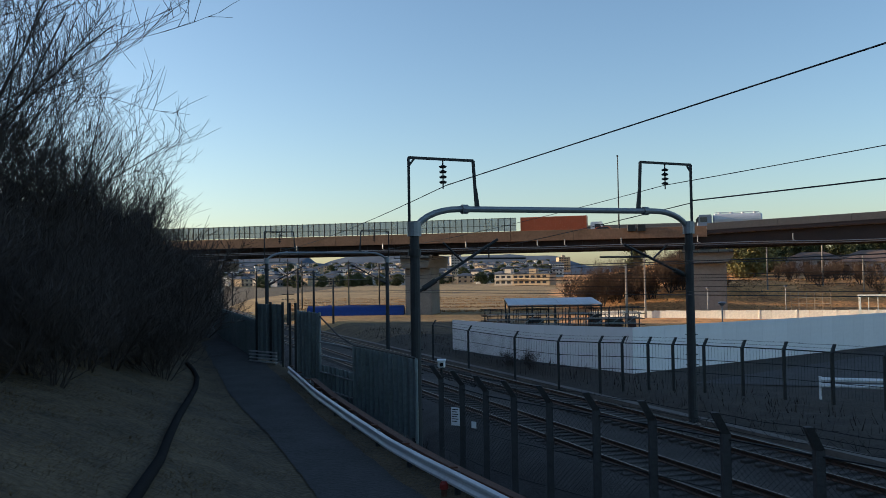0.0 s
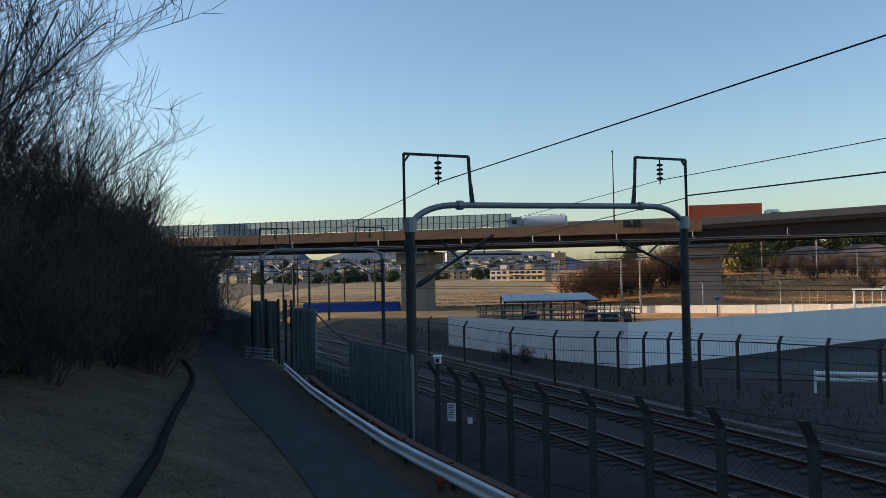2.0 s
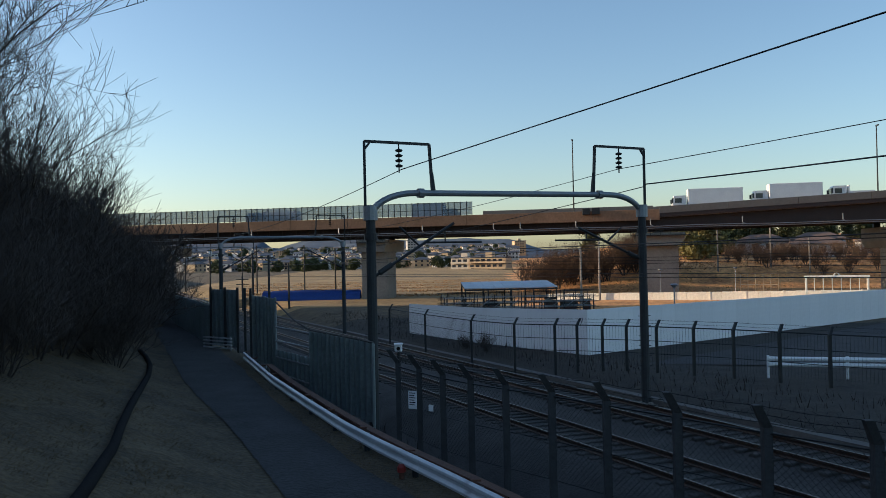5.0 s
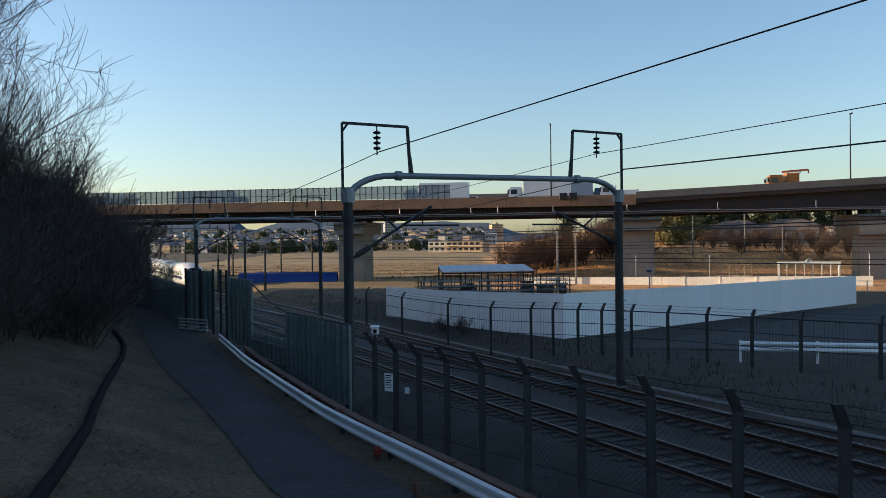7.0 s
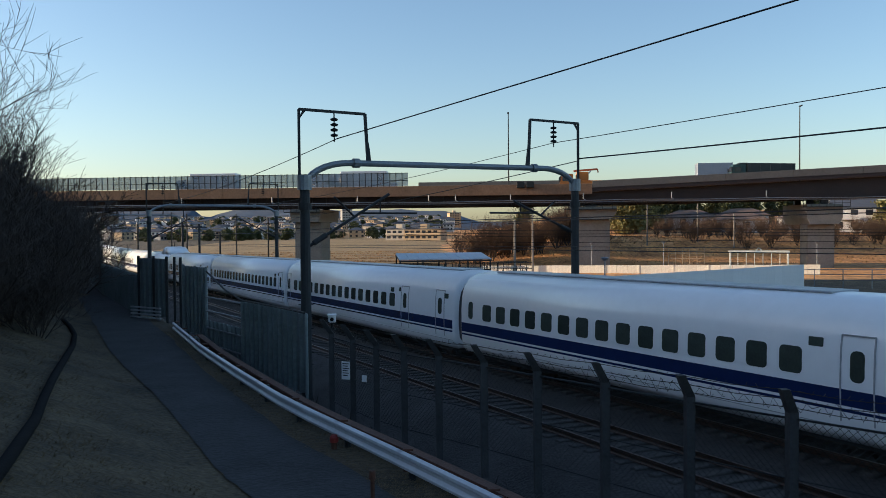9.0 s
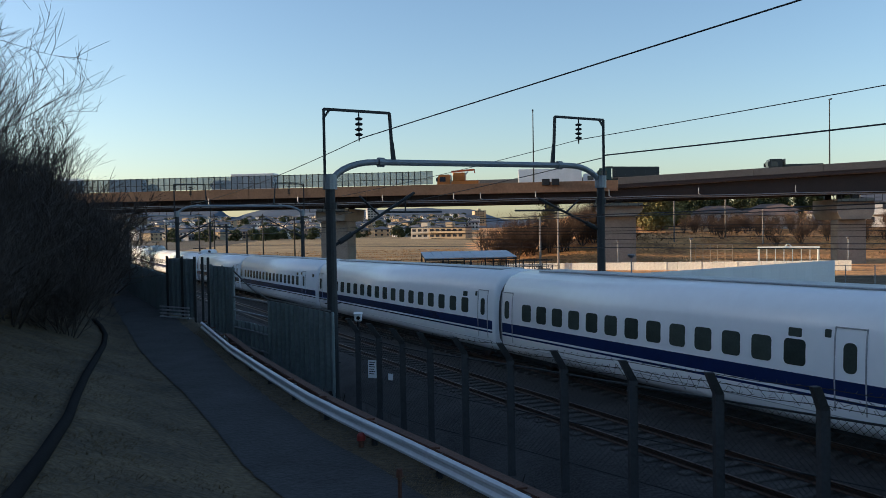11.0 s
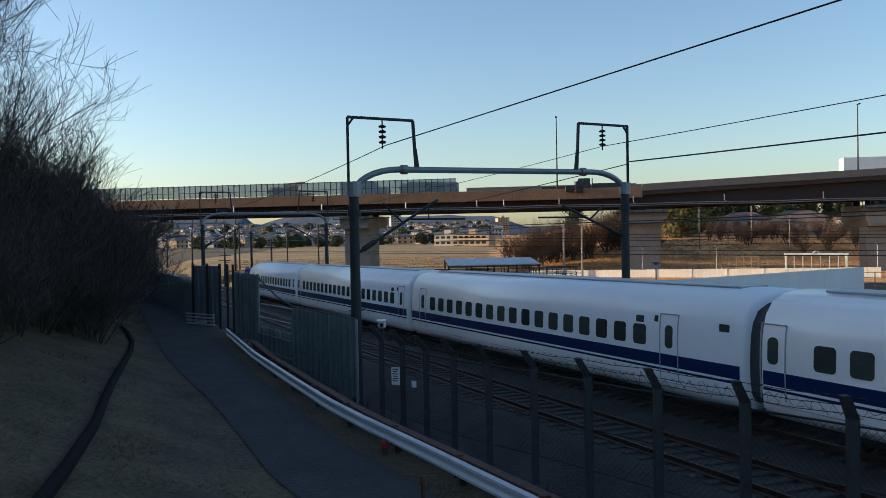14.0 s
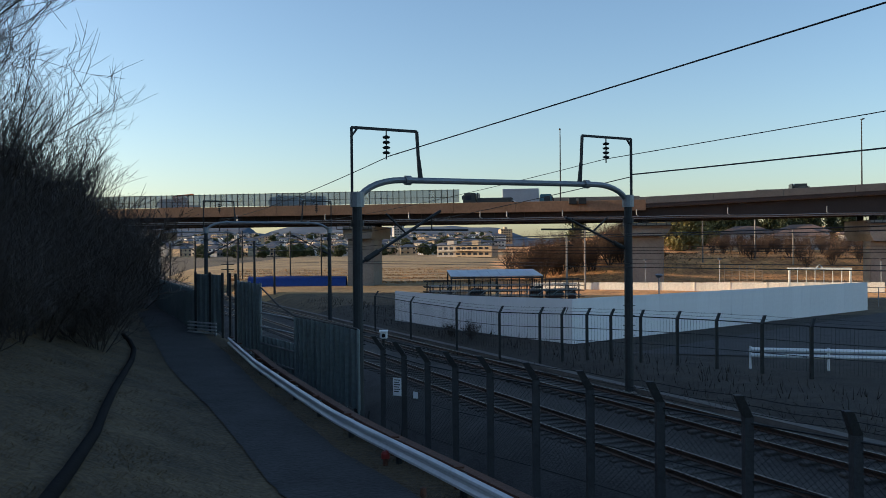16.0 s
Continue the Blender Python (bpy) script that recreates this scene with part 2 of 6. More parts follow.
# ---- road along the fence, tracks ----
def build_path():
    line = [(path_left(y), path_right(y), y) for y in np.arange(-14, 60, 0.3)]
    vs, fs = [], []
    for i, (a, b, y) in enumerate(line):
        for j in range(7):
            x = a + (b - a) * j / 6
            ragged = 0.07 * noise.noise((y * 0.5, j, 3)) + 0.06 * noise.noise((y * 2.7, j, 8)) if j in (0, 6) else 0
            vs.append((x + ragged, y, 2.1 + 0.03 * math.sin(math.pi * j / 6) + 0.022))
    for i in range(len(line) - 1):
        for j in range(6):
            fs.append((i * 7 + j, i * 7 + j + 1, i * 7 + j + 8, i * 7 + j + 7))
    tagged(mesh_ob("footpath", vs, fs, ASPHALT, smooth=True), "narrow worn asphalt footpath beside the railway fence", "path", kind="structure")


def track_line(lat, z, s0, s1, step=4):
    return [track(s, lat, z) for s in np.arange(s0, s1 + 0.1, step)]


NEAR_LAT = -4.3
TROUGH = mat("trough_concrete", (0.09, 0.085, 0.08), 0.9, scale=1, vary=0.3, bump=0.2)


def build_tracks():
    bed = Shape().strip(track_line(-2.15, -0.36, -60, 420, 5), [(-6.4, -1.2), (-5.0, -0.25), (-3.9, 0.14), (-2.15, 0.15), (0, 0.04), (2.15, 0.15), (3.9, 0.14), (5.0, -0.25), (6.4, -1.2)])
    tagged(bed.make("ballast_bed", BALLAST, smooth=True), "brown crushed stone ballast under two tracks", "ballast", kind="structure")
    prof = [(-0.065, 0), (0.065, 0), (0.065, 0.02), (0.012, 0.05), (0.012, 0.125), (0.034, 0.14), (0.034, 0.174), (-0.034, 0.174), (-0.034, 0.14), (-0.012, 0.125), (-0.012, 0.05), (-0.065, 0.02)]
    for lat in (NEAR_LAT, 0.0):
        t = empty("railway_track", label="steel railway track on concrete sleepers in ballast", category="railway track", group="railway tracks")
        for d in (-0.753, 0.753):
            Shape().strip(track_line(lat + d, -0.174, -40, 330, 3), prof, True).make("rail", RAILTOP, t)
        sl = Shape().box(-1.2, -0.13, -0.16, 1.2, 0.13, 0, bev=0.025)
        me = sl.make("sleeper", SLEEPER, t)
        for i, s in enumerate(np.arange(-6, 82, 0.62)):
            ob = me if i == 0 else new("sleeper", me.data)
            ob.parent = t
            p = track(s, lat, -0.17)
            ob.matrix_basis = pose(*p, 0, 0, math.degrees(HEAD))
    # cable trough beside the far track
    for lat in (4.9,):
        tr = Shape().strip(track_line(lat, -0.9, -40, 200, 3), [(-0.25, -0.5), (-0.25, 0.1), (0.25, 0.1), (0.25, -0.5)], True)
        tagged(tr.make("cable_trough", TROUGH), "low concrete cable trough along the track", "cable trough", group="cable troughs")


# ---- viaduct ----
VO, VE, VN = Vector((0, 133, 0)), Vector((0.970, -0.2425, 0)), Vector((0.2425, 0.970, 0))
VM = Matrix.Translation(VO) @ Matrix(((VE.x, VN.x, 0, 0), (VE.y, VN.y, 0, 0), (0, 0, 1, 0), (0, 0, 0, 1)))
DECK_Z = 11.6
RISE = 0.04                                  # the deck climbs past the second pier


def climb(k=RISE):
    """Lifts what lies past u = 40 by the deck's slope."""
    return Matrix(((1, 0, 0, 0), (0, 1, 0, 0), (k, 0, 1, -40 * k), (0, 0, 0, 1)))


def build_viaduct():
    v = empty("viaduct", VM, "long road viaduct with brown steel girders on concrete piers", "viaduct")
    u0, u1 = -170, 190
    Shape().box(u0, 0.4, 11.3, 40, 17.4, DECK_Z).make("deck", CONCRETE, v)
    Shape().box(40, 0.4, 11.3, u1, 17.4, DECK_Z, climb()).make("deck", CONCRETE, v)
    for n0 in (1.4, 8.0, 14.6):
        Shape().box(u0, n0, 9.45, 40, n0 + 0.12, 11.3).box(u0, n0 - 0.35, 9.38, 40, n0 + 0.45, 9.45).make("girder", GIRDER, v, "brown painted steel girder")
        low, high = 9.45 + 0.014 * (u1 - 40), 11.32 + RISE * (u1 - 40)
        web = [(x, n, z) for n in (n0, n0 + 0.12) for x, z in ((40, 9.45), (u1, low), (u1, high), (40, 11.32))]
        sides = [(0, 1, 2, 3), (7, 6, 5, 4), (0, 4, 5, 1), (1, 5, 6, 2), (2, 6, 7, 3), (3, 7, 4, 0)]
        Shape().add(web, sides).box(40, n0 - 0.35, 9.38, u1, n0 + 0.45, 9.45, climb(0.014)).make("girder", GIRDER, v, "brown painted steel girder")
    st = Shape().box(0, 1.2, 9.5, 0.06, 1.4, 11.3).make("web_stiffener", GIRDER, v)
    for u in np.arange(-70, 38, 2.4):
        o = new("web_stiffener", st.data)
        o.parent, o.location = v, (u, 0, 0)
    st.location = (-72.4, 0, 0)
    # edge beam in sections
    for i, u in enumerate(np.arange(u0, u1, 10.0)):
        top = 12.55 if u < 38 else 12.95
        low = 10.9 if u < 38 else 11.9
        # Left pieces take the sunlit tone, right pieces the shaded one.
        m = CONCRETE_BROWN if u < 38 else PARAPET
        Shape().box(u + 0.015, 0, low, u + 9.985, 0.32, top, climb() if u >= 40 else None, bev=0.03).make("parapet", m, v)
        if u > 0:
            Shape().box(u + 0.01, 17.4, 11.0, u + 9.99, 17.7, 14.1 if u < 38 else 13.9, climb() if u >= 40 else None, bev=0.03).make("far_parapet", PARAPET, v)
        else:
            Shape().box(u + 0.01, 17.4, 11.0, u + 9.99, 17.7, 12.6, bev=0.03).make("far_parapet", PARAPET, v)
    # Added dark strip, standing in for the shaded recess under the parapet.
    Shape().box(40, 0.06, 11.32, u1, 0.38, 11.9, climb()).make("edge_beam", GIRDER, v, "dark strip added below the parapet in place of shade")
    # hanging service pipes
    for z, n0 in ((9.95, -0.05), (9.7, 0.35)):
        Shape().tube([(u, n0, z + 0.05 * math.sin(u * 0.3)) for u in np.arange(u0, u1, 4)], 0.075, 6).make("drain_pipe", STEEL, v)
    for u in (-62, -27, -11.5, 2.7, 14.3, 18.6, 27.3, 38.6, 52, 66, 84, 97):
        Shape().tube([(u, -0.1, 11.1), (u, -0.12, 10.2), (u + 0.4, -0.08, 9.95)], 0.08, 6).make("downpipe", STEEL, v)
    # noise barrier on the left stretch
    post = Shape().box(-0.06, 0.05, 12.5, 0.06, 0.2, 14.75).make("barrier_post", DARK, v)
    pane = Shape().box(0.05, 0.09, 12.62, 0.95, 0.12, 14.62).make("barrier_panel", BARRIER, v, "clear grey noise barrier panel")
    bar = Shape().box(0.05, 0.06, 13.45, 0.95, 0.15, 13.52).make("barrier_rail", DARK, v)
    cap = Shape().box(0.05, 0.06, 14.62, 0.95, 0.16, 14.7).make("barrier_cap", DARK, v)
    first = True
    for u in np.arange(-112, 10.5, 1.0):
        for o in (post, pane, bar, cap):
            c = o if first else new(o.name.split(".")[0], o.data)
            c.parent, c.location = v, (u, 0, 0)
        first = False
    # lamp standards and inspection boxes
    for u in (27.0, 71.0):
        Shape().tube([(u, 0.5, 12.4), (u, 0.5, 23.8)], [0.12, 0.07], 8).box(u - 0.12, -0.5, 23.7, u + 0.12, 0.6, 23.85).make("light_pole", DARK, v, "slim grey lamp pole")
    for u in (28.3, 29.8):
        Shape().box(u, -0.5, 12.0, u + 1.2, 0.02, 13.0, bev=0.05).make("service_box", DARK, v)


def build_pier(u, w, cap, z0=-1.4, knee=7.0, back=8.5):
    p = empty("viaduct_pier", VM @ Matrix.Translation((u, 0, 0)), "grey concrete viaduct pier with a wide head", "pier", "viaduct piers")
    h = w / 2
    Shape().box(-h, 3.0, z0, h, back, knee, bev=0.15).make("shaft", CONCRETE, p)
    prof = [(-h, knee), (h, knee), (cap, knee + 1.0), (cap, 9.0), (-cap, 9.0), (-cap, knee + 1.0)]
    vs = [(x, n, z) for n in (1.2, 13.8) for x, z in prof]
    mesh_ob("head", vs, [tuple(range(6)), tuple(range(11, 5, -1))] + [(i + 6, (i + 1) % 6 + 6, (i + 1) % 6, i) for i in range(6)], CONCRETE, p)
    for n in (1.7, 8.3, 14.8):
        Shape().box(-0.5, n - 0.4, 9.0, 0.5, n + 0.4, 9.38 + 0.014 * max(0, u - 40), bev=0.03).make("bearing", DARK, p)
    rail = Shape()
    for x in np.linspace(-cap - 0.8, cap + 0.8, 7):
        rail.box(x - 0.03, 0.3, 8.6, x + 0.03, 0.36, 9.7)
    rail.box(-cap - 0.8, 0.3, 9.64, cap + 0.8, 0.36, 9.7).box(-cap - 0.8, 0.3, 9.1, cap + 0.8, 0.36, 9.15).box(-cap - 0.8, 0.3, 8.5, cap + 0.8, 1.2, 8.6)
    rail.make("inspection_walkway", DARK, p)


BARRIER = mat("barrier_glass", (0.30, 0.36, 0.40), 0.25, 0.0, scale=0.5, vary=0.25, bump=0.0, rand=0.2)
BARRIER.node_tree.nodes["Principled BSDF"].inputs["Alpha"].default_value = 0.55
build_path()
build_tracks()
build_viaduct()
for u, w, cap in ((-6.4, 4.6, 2.5), (40.1, 5.6, 3.7), (-48, 4.4, 2.4), (118, 6.4, 3.2), (-90, 4.4, 2.4)):
    build_pier(u, w, cap)
build_pier(74.9, 4.1, 2.6, knee=5.9, back=6.5)


# ---- white hoarding round the works yard ----
def build_hoarding():
    corners = [(0.1, 71.4), (5.1, 62.1), (11.6, 52.5), (45.0, 75.0)]
    h = empty("site_hoarding", label="white steel sheet hoarding round a works yard", category="hoarding")
    for pts, tops in ((corners, (1.85, 1.95, 2.25, 1.95)),):
        for k in range(len(pts) - 1):
            a, b = Vector((*pts[k], 0)), Vector((*pts[k + 1], 0))
            n = max(1, round((b - a).length / 1.5))
            ang = math.degrees(math.atan2(b.y - a.y, b.x - a.x))
            for i in range(n):
                p = a.lerp(b, i / n)
                w = (b - a).length / n
                za, zb = tops[k] + (tops[k + 1] - tops[k]) * i / n, tops[k] + (tops[k + 1] - tops[k]) * (i + 1) / n
                vs = [(0, 0, -0.7), (w, 0, -0.7), (w, 0, zb), (0, 0, za), (0, 0.06, -0.7), (w, 0.06, -0.7), (w, 0.06, zb), (0, 0.06, za)]
                vs = [(x + (0.004 if x == 0 else -0.004), y, z) for x, y, z in vs]
                o = mesh_ob("panel", vs, [(0, 1, 2, 3), (5, 4, 7, 6), (3, 2, 6, 7), (1, 0, 4, 5), (0, 3, 7, 4), (2, 1, 5, 6)], HOARD, h)
                o.matrix_basis = pose(p.x, p.y, 0, 0, 0, ang)
    for i in range(26):
        p = Vector((11.6, 52.5, 0)).lerp(Vector((45, 75, 0)), i / 26)
        Shape().beam((p.x - 0.2, p.y + 0.3, 1.7), (p.x - 0.8, p.y + 1.4, -0.6), 0.06).make("brace", STEEL, h)


# ---- sunlit wall, with its piers and gate ----
def build_lit_wall():
    w = empty("yard_wall", label="cream concrete panel wall lit by low sun", category="wall")
    a, b = Vector((20.85, 122, 0)), Vector((62.9, 101, 0))
    n = 30
    ang = math.degrees(math.atan2(b.y - a.y, b.x - a.x))
    for i in range(n):
        p = a.lerp(b, i / n)
        L = (b - a).length / n
        o = Shape().box(0.01, 0, -1.6, L - 0.01, 0.14, 0.04 + 0.5 * i / n + 0.04 * (i * 7 % 5) / 5).make("wall_panel", CREAM, w)
        o.matrix_basis = pose(p.x, p.y, 0, 0, 0, ang)
        if i % 3 == 0:
            o = Shape().box(-0.07, -0.06, -1.6, 0.07, 0.0, 0.10 + 0.5 * i / n).make("wall_post", CREAM, w)
            o.matrix_basis = pose(p.x, p.y, 0, 0, 0, ang)


build_hoarding()
build_lit_wall()


# ---- guard rail ----
def build_guard():
    g = empty("guard_rail", label="white steel guard rail along the footpath edge", category="guard rail")
    wave = [(-0.0, -0.13), (0.045, -0.105), (0.05, -0.065), (0.0, -0.025), (0.0, 0.025), (0.05, 0.065), (0.045, 0.105), (0.0, 0.13), (0.012, 0.135), (0.06, 0.105), (0.064, 0.065), (0.014, 0.025), (0.014, -0.025), (0.064, -0.065), (0.06, -0.105), (0.012, -0.135)]
    ys = list(np.arange(2, 31.2, 2.0))
    for i in range(len(ys) - 1):
        line = [(guard_line(y), y, 2.42) for y in np.linspace(ys[i] - 0.06, ys[i + 1] + 0.06, 5)]
        Shape().strip([(x, y, z) for x, y, z in reversed(line)], wave, True).make("beam", RAILWHITE, g)
    for y in ys:
        x = guard_line(y)
        Shape().tube([(x + 0.16, y, 1.6), (x + 0.16, y, 2.46)], 0.057, 8).make("post", DARK, g)
        Shape().box(x + 0.02, y - 0.05, 2.24, x + 0.12, y + 0.05, 2.46).make("bracket", RUST, g)
        for dz in (-0.06, 0.0, 0.06):
            Shape().tube([(x - 0.0, y + 0.1, 2.42 + dz), (x - 0.03, y + 0.1, 2.42 + dz)], 0.018, 6).make("bolt", RUST, g)
        Shape().box(x + 0.02, y - 0.05, 2.545, x + 0.17, y + 0.05, 2.575, bev=0.005).make("post_cap", RUST, g)
    r = empty("reflector_post", pose(guard_line(13.9) - 0.12, 13.9, 2.1), "short red reflector stub under the guard rail", "reflector")
    Shape().tube([(0, 0, -0.15), (0, 0, 0.12)], 0.05, 10).make("stem", RUST, r)
    Shape().tube([(0, 0, 0.12), (0, 0, 0.2), (0, 0, 0.24)], [0.075, 0.075, 0.05], 12).make("red_cap", RED, r)
    s = empty("guard_rail", label="short white guard rail section by the gate", category="guard rail")
    for z in (2.2, 2.34, 2.48, 2.62):
        Shape().beam((-8.9, 35.9, z), (-7.4, 34.6, z), 0.04, 0.055).make("beam", RAILWHITE, s)
    for x, y in ((-8.8, 35.8), (-7.5, 34.7)):
        Shape().tube([(x, y + 0.1, 2.0), (x, y + 0.1, 2.66)], 0.04, 8).make("post", STEEL, s)
    # rusty kerb angle behind the rail
    k = Shape().strip([(guard_line(y) + 0.62, y, 2.12) for y in np.arange(28, -2, -1.0)], [(-0.05, -0.35), (-0.05, 0.22), (0.16, 0.24), (0.17, 0.2), (0.03, 0.16), (0.03, -0.35)], True)
    tagged(k.make("retaining_edge", RUST), "rusty steel edging above the railway slope", "edging")


build_guard()


# ---- overhead line gantries ----
def arch(a, b, drop, n=8):
    """The line of a portal's top bar: straight in the middle, bent down at both ends."""
    a, b = Vector(a), Vector(b)
    d = (b - a)
    L = d.length
    pts = []
    r = 1.9
    for i in range(n + 1):
        q = math.pi / 2 * i / n
        pts.append(a + d * (r * (1 - math.cos(q)) / L) + Vector((0, 0, -drop + drop * math.sin(q))))
    for i in range(n, -1, -1):
        q = math.pi / 2 * i / n
        pts.append(b - d * (r * (1 - math.cos(q)) / L) + Vector((0, 0, -drop + drop * math.sin(q))))
    return pts


def insulator(shape_parent, p, discs=4, pitch=0.2):
    s = Shape()
    for i in range(discs):
        z = p[2] - 0.3 - i * pitch
        s.tube([(p[0], p[1], z + 0.07), (p[0], p[1], z + 0.02), (p[0], p[1], z - 0.04)], [0.06, 0.16, 0.12], 10)
    s.tube([(p[0], p[1], p[2]), (p[0], p[1], p[2] - 0.35 - discs * pitch)], 0.03, 6)
    return s.make("insulator", DARK, shape_parent, "dark ribbed insulator string")


def gantry(L, R, zl, zr, frames=True, scale=1.0):
    """A portal of two masts and a bent tube, with a feeder frame over each side."""
    g = empty("catenary_gantry", label="dark steel overhead line gantry with a bent grey tube", category="gantry", group="overhead line gantries")
    L, R = Vector((*L, 0)), Vector((*R, 0))
    e = (R - L).normalized()
    k = scale
    for P, zt in ((L, zl), (R, zr)):
        zb = ground_z(P.x, P.y) - 0.3
        Shape().tube([P + Vector((0, 0, zb)), P + Vector((0, 0, zt))], [0.21 * k, 0.18 * k], 12).make("mast", MAST, g)
        Shape().box(-0.3, -0.3, -0.1, 0.3, 0.3, 0.25, Matrix.Translation(P + Vector((0, 0, zb + 0.3))), 0.03).make("base_plate", CONCRETE, g)
        Shape().tube([P + Vector((0, 0, zt - 0.5)), P + Vector((0, 0, zt + 0.05))], 0.27 * k, 12).make("collar", STEEL, g)
        Shape().tube([P + Vector((0, 0, zt - 1.0)), P + Vector((0, 0, zt - 1.25))], 0.25 * k, 12).make("clamp", DARK, g)
        for i in range(6):
            Shape().box(-0.28, -0.02, 0, 0.28, 0.02, 0.03, Matrix.Translation(P + Vector((0, -0.05, zb + 2.2 + i * 0.45)))).make("climbing_peg", DARK, g)
    a, b = L + Vector((0, 0, zl + 0.55 * k)), R + Vector((0, 0, zr + 0.5 * k))
    Shape().tube(arch(a, b, 1.0 * k), 0.125 * k, 10).make("cross_tube", STEEL, g, "grey galvanised cross tube")
    mid = [a.lerp(b, q) for q in (0.16, 0.82)]
    for q in mid:
        Shape().tube([q - e * 0.12, q + e * 0.12], 0.19 * k, 10).make("flange", STEEL, g)
    if frames:
        for P, zt, w, sgn in ((L, zl, 2.88, 1), (R, zr, 2.95, -1)):
            base = P + Vector((0, 0, zt))
            o1, o2 = base + e * (-0.2 * sgn), base + e * ((w - 0.2) * sgn)
            top = 2.5 if sgn > 0 else 2.62
            f = Shape()
            f.beam(o1 - Vector((0, 0, 0.1)), o1 + Vector((0, 0, top)), 0.1)
            f.beam(o2 + Vector((0, 0, 0.5)), o2 + e * (-0.12 * sgn) + Vector((0, 0, top)), 0.1)
            f.beam(o2 + e * (0.1 * sgn) + Vector((0, 0, 0.55)), o2 + e * (-0.02 * sgn) + Vector((0, 0, 1.4)), 0.08)
            f.beam(o1 + Vector((0, 0, top)), o2 + e * (-0.12 * sgn) + Vector((0, 0, top)), 0.1)
            f.beam(o1 + e * (0.02 * sgn) + Vector((0, 0, top - 0.3)), o1 + e * (0.25 * sgn) + Vector((0, 0, top)), 0.07)
            f.make("feeder_frame", MAST, g, "square dark feeder wire frame")
            insulator(g, o1.lerp(o2, 0.5) + Vector((0, 0, top)))
    return g, L, R, e


def cantilever(g, base, tip, e, n):
    """A hinged bracket that carries the contact wire: a slanting strut, a stay and a steady arm."""
    base, tip = Vector(base), Vector(tip)
    s = Shape().tube([base, tip], 0.06, 6).tube([base.lerp(tip, 0.45), base.lerp(tip, 0.45) + Vector((0, 0, 0.02)) + (tip - base) * 0.0], 0.05, 6)
    s.make("strut", DARK, g)
    m = base.lerp(tip, 0.55)
    up = base + Vector((0, 0, tip.z - base.z))
    Shape().tube([m, m.lerp(up, 0.45) + Vector((0, 0, 0.35))], 0.04, 6).make("stay", DARK, g)
    k = base.lerp(tip, 0.62)
    out = k + (tip - base) * 0.75
    out.z = k.z
    Shape().tube([k, out], 0.045, 6).tube([k.lerp(out, 0.35), k.lerp(out, 0.35) + Vector((0, 0, 0.5))], 0.03, 6).make("steady_arm", DARK, g)
    Shape().tube([base.lerp(tip, 0.05), base.lerp(tip, 0.2)], 0.11, 8).make("bracket_insulator", DARK, g)


G1, GL, GR, GE = gantry((-1.35, 31.0), (10.75, 36.8), 7.8, 8.0)
cantilever(G1, GL + Vector((0.15, 0, 5.2)), GL + GE * 3.6 + Vector((0, 0, 7.2)), GE, None)
cantilever(G1, GR + Vector((-0.15, 0, 5.6)), GR - GE * 3.6 + Vector((0, 0, 7.0)), -GE, None)
for s in (78, 128, 178, 228):
    p, q = track(s, -7.6), track(s, 4.2)
    g, l, r, e = gantry((p.x, p.y), (q.x, q.y), 7.6, 7.6, True, 0.95)
    cantilever(g, l + Vector((0, 0, 5.0)), l + e * 3.6 + Vector((0, 0, 6.9)), e, None)
    cantilever(g, r + Vector((0, 0, 5.0)), r - e * 3.6 + Vector((0, 0, 6.9)), -e, None)


def wire(name, pts, r, label, sag=0.0, n=14):
    pts = [Vector(p) for p in pts]
    line = []
    for a, b in zip(pts, pts[1:]):
        for i in range(n):
            t = i / n
            line.append(a.lerp(b, t) - Vector((0, 0, sag * 4 * t * (1 - t))))
    line.append(pts[-1])
    return tagged(Shape().tube(line, r, 5).make(name, WIRE), label, "wire", group="overhead wires")


def build_wires():
    for lat in (NEAR_LAT, 0.0):
        wire("contact_wire", [track(s, lat, 5.0) for s in np.arange(-40, 280, 8)], 0.012, "thin dark contact wire over a track", 0, 1)
        wire("messenger_wire", [track(s, lat, 6.1 - 0.25 * math.sin(math.pi * ((s - 30) % 48) / 48)) for s in np.arange(-40, 280, 8)], 0.014, "thin dark messenger wire over a track", 0, 1)


build_wires()


# ---- fences ----
FENCE = [(9.85, 7.4), (8.78, 8.8), (7.7, 10.2), (6.71, 11.5), (5.69, 12.85), (4.71, 14.25), (3.78, 15.6), (2.93, 16.8), (2.1, 17.85), (1.4, 18.75), (0.8, 19.7), (0.25, 20.85), (-0.3, 22.1)]
MESH = mat("chain_link", (0.03, 0.032, 0.034), 0.6, 0.5, scale=4, vary=0.2, bump=0)


def bent_post(top, base, lean):
    """A concrete fence post whose head leans outwards."""
    a, h = 0.072, top - base
    s = Shape()
    vs = []
    for i, (o, z) in enumerate(((0, -0.4), (0, h - 0.40), (0.34, h))):
        w = a if i < 2 else a * 0.9
        for x, y in ((-w, -w), (w, -w), (w, w), (-w, w)):
            vs.append((x + lean[0] * o, y + lean[1] * o, z))
    return s.add(vs, [(3, 2, 1, 0), (8, 9, 10, 11)] + [(i * 4 + j, i * 4 + (j + 1) % 4, i * 4 + 4 + (j + 1) % 4, i * 4 + 4 + j) for i in (0, 1) for j in range(4)])


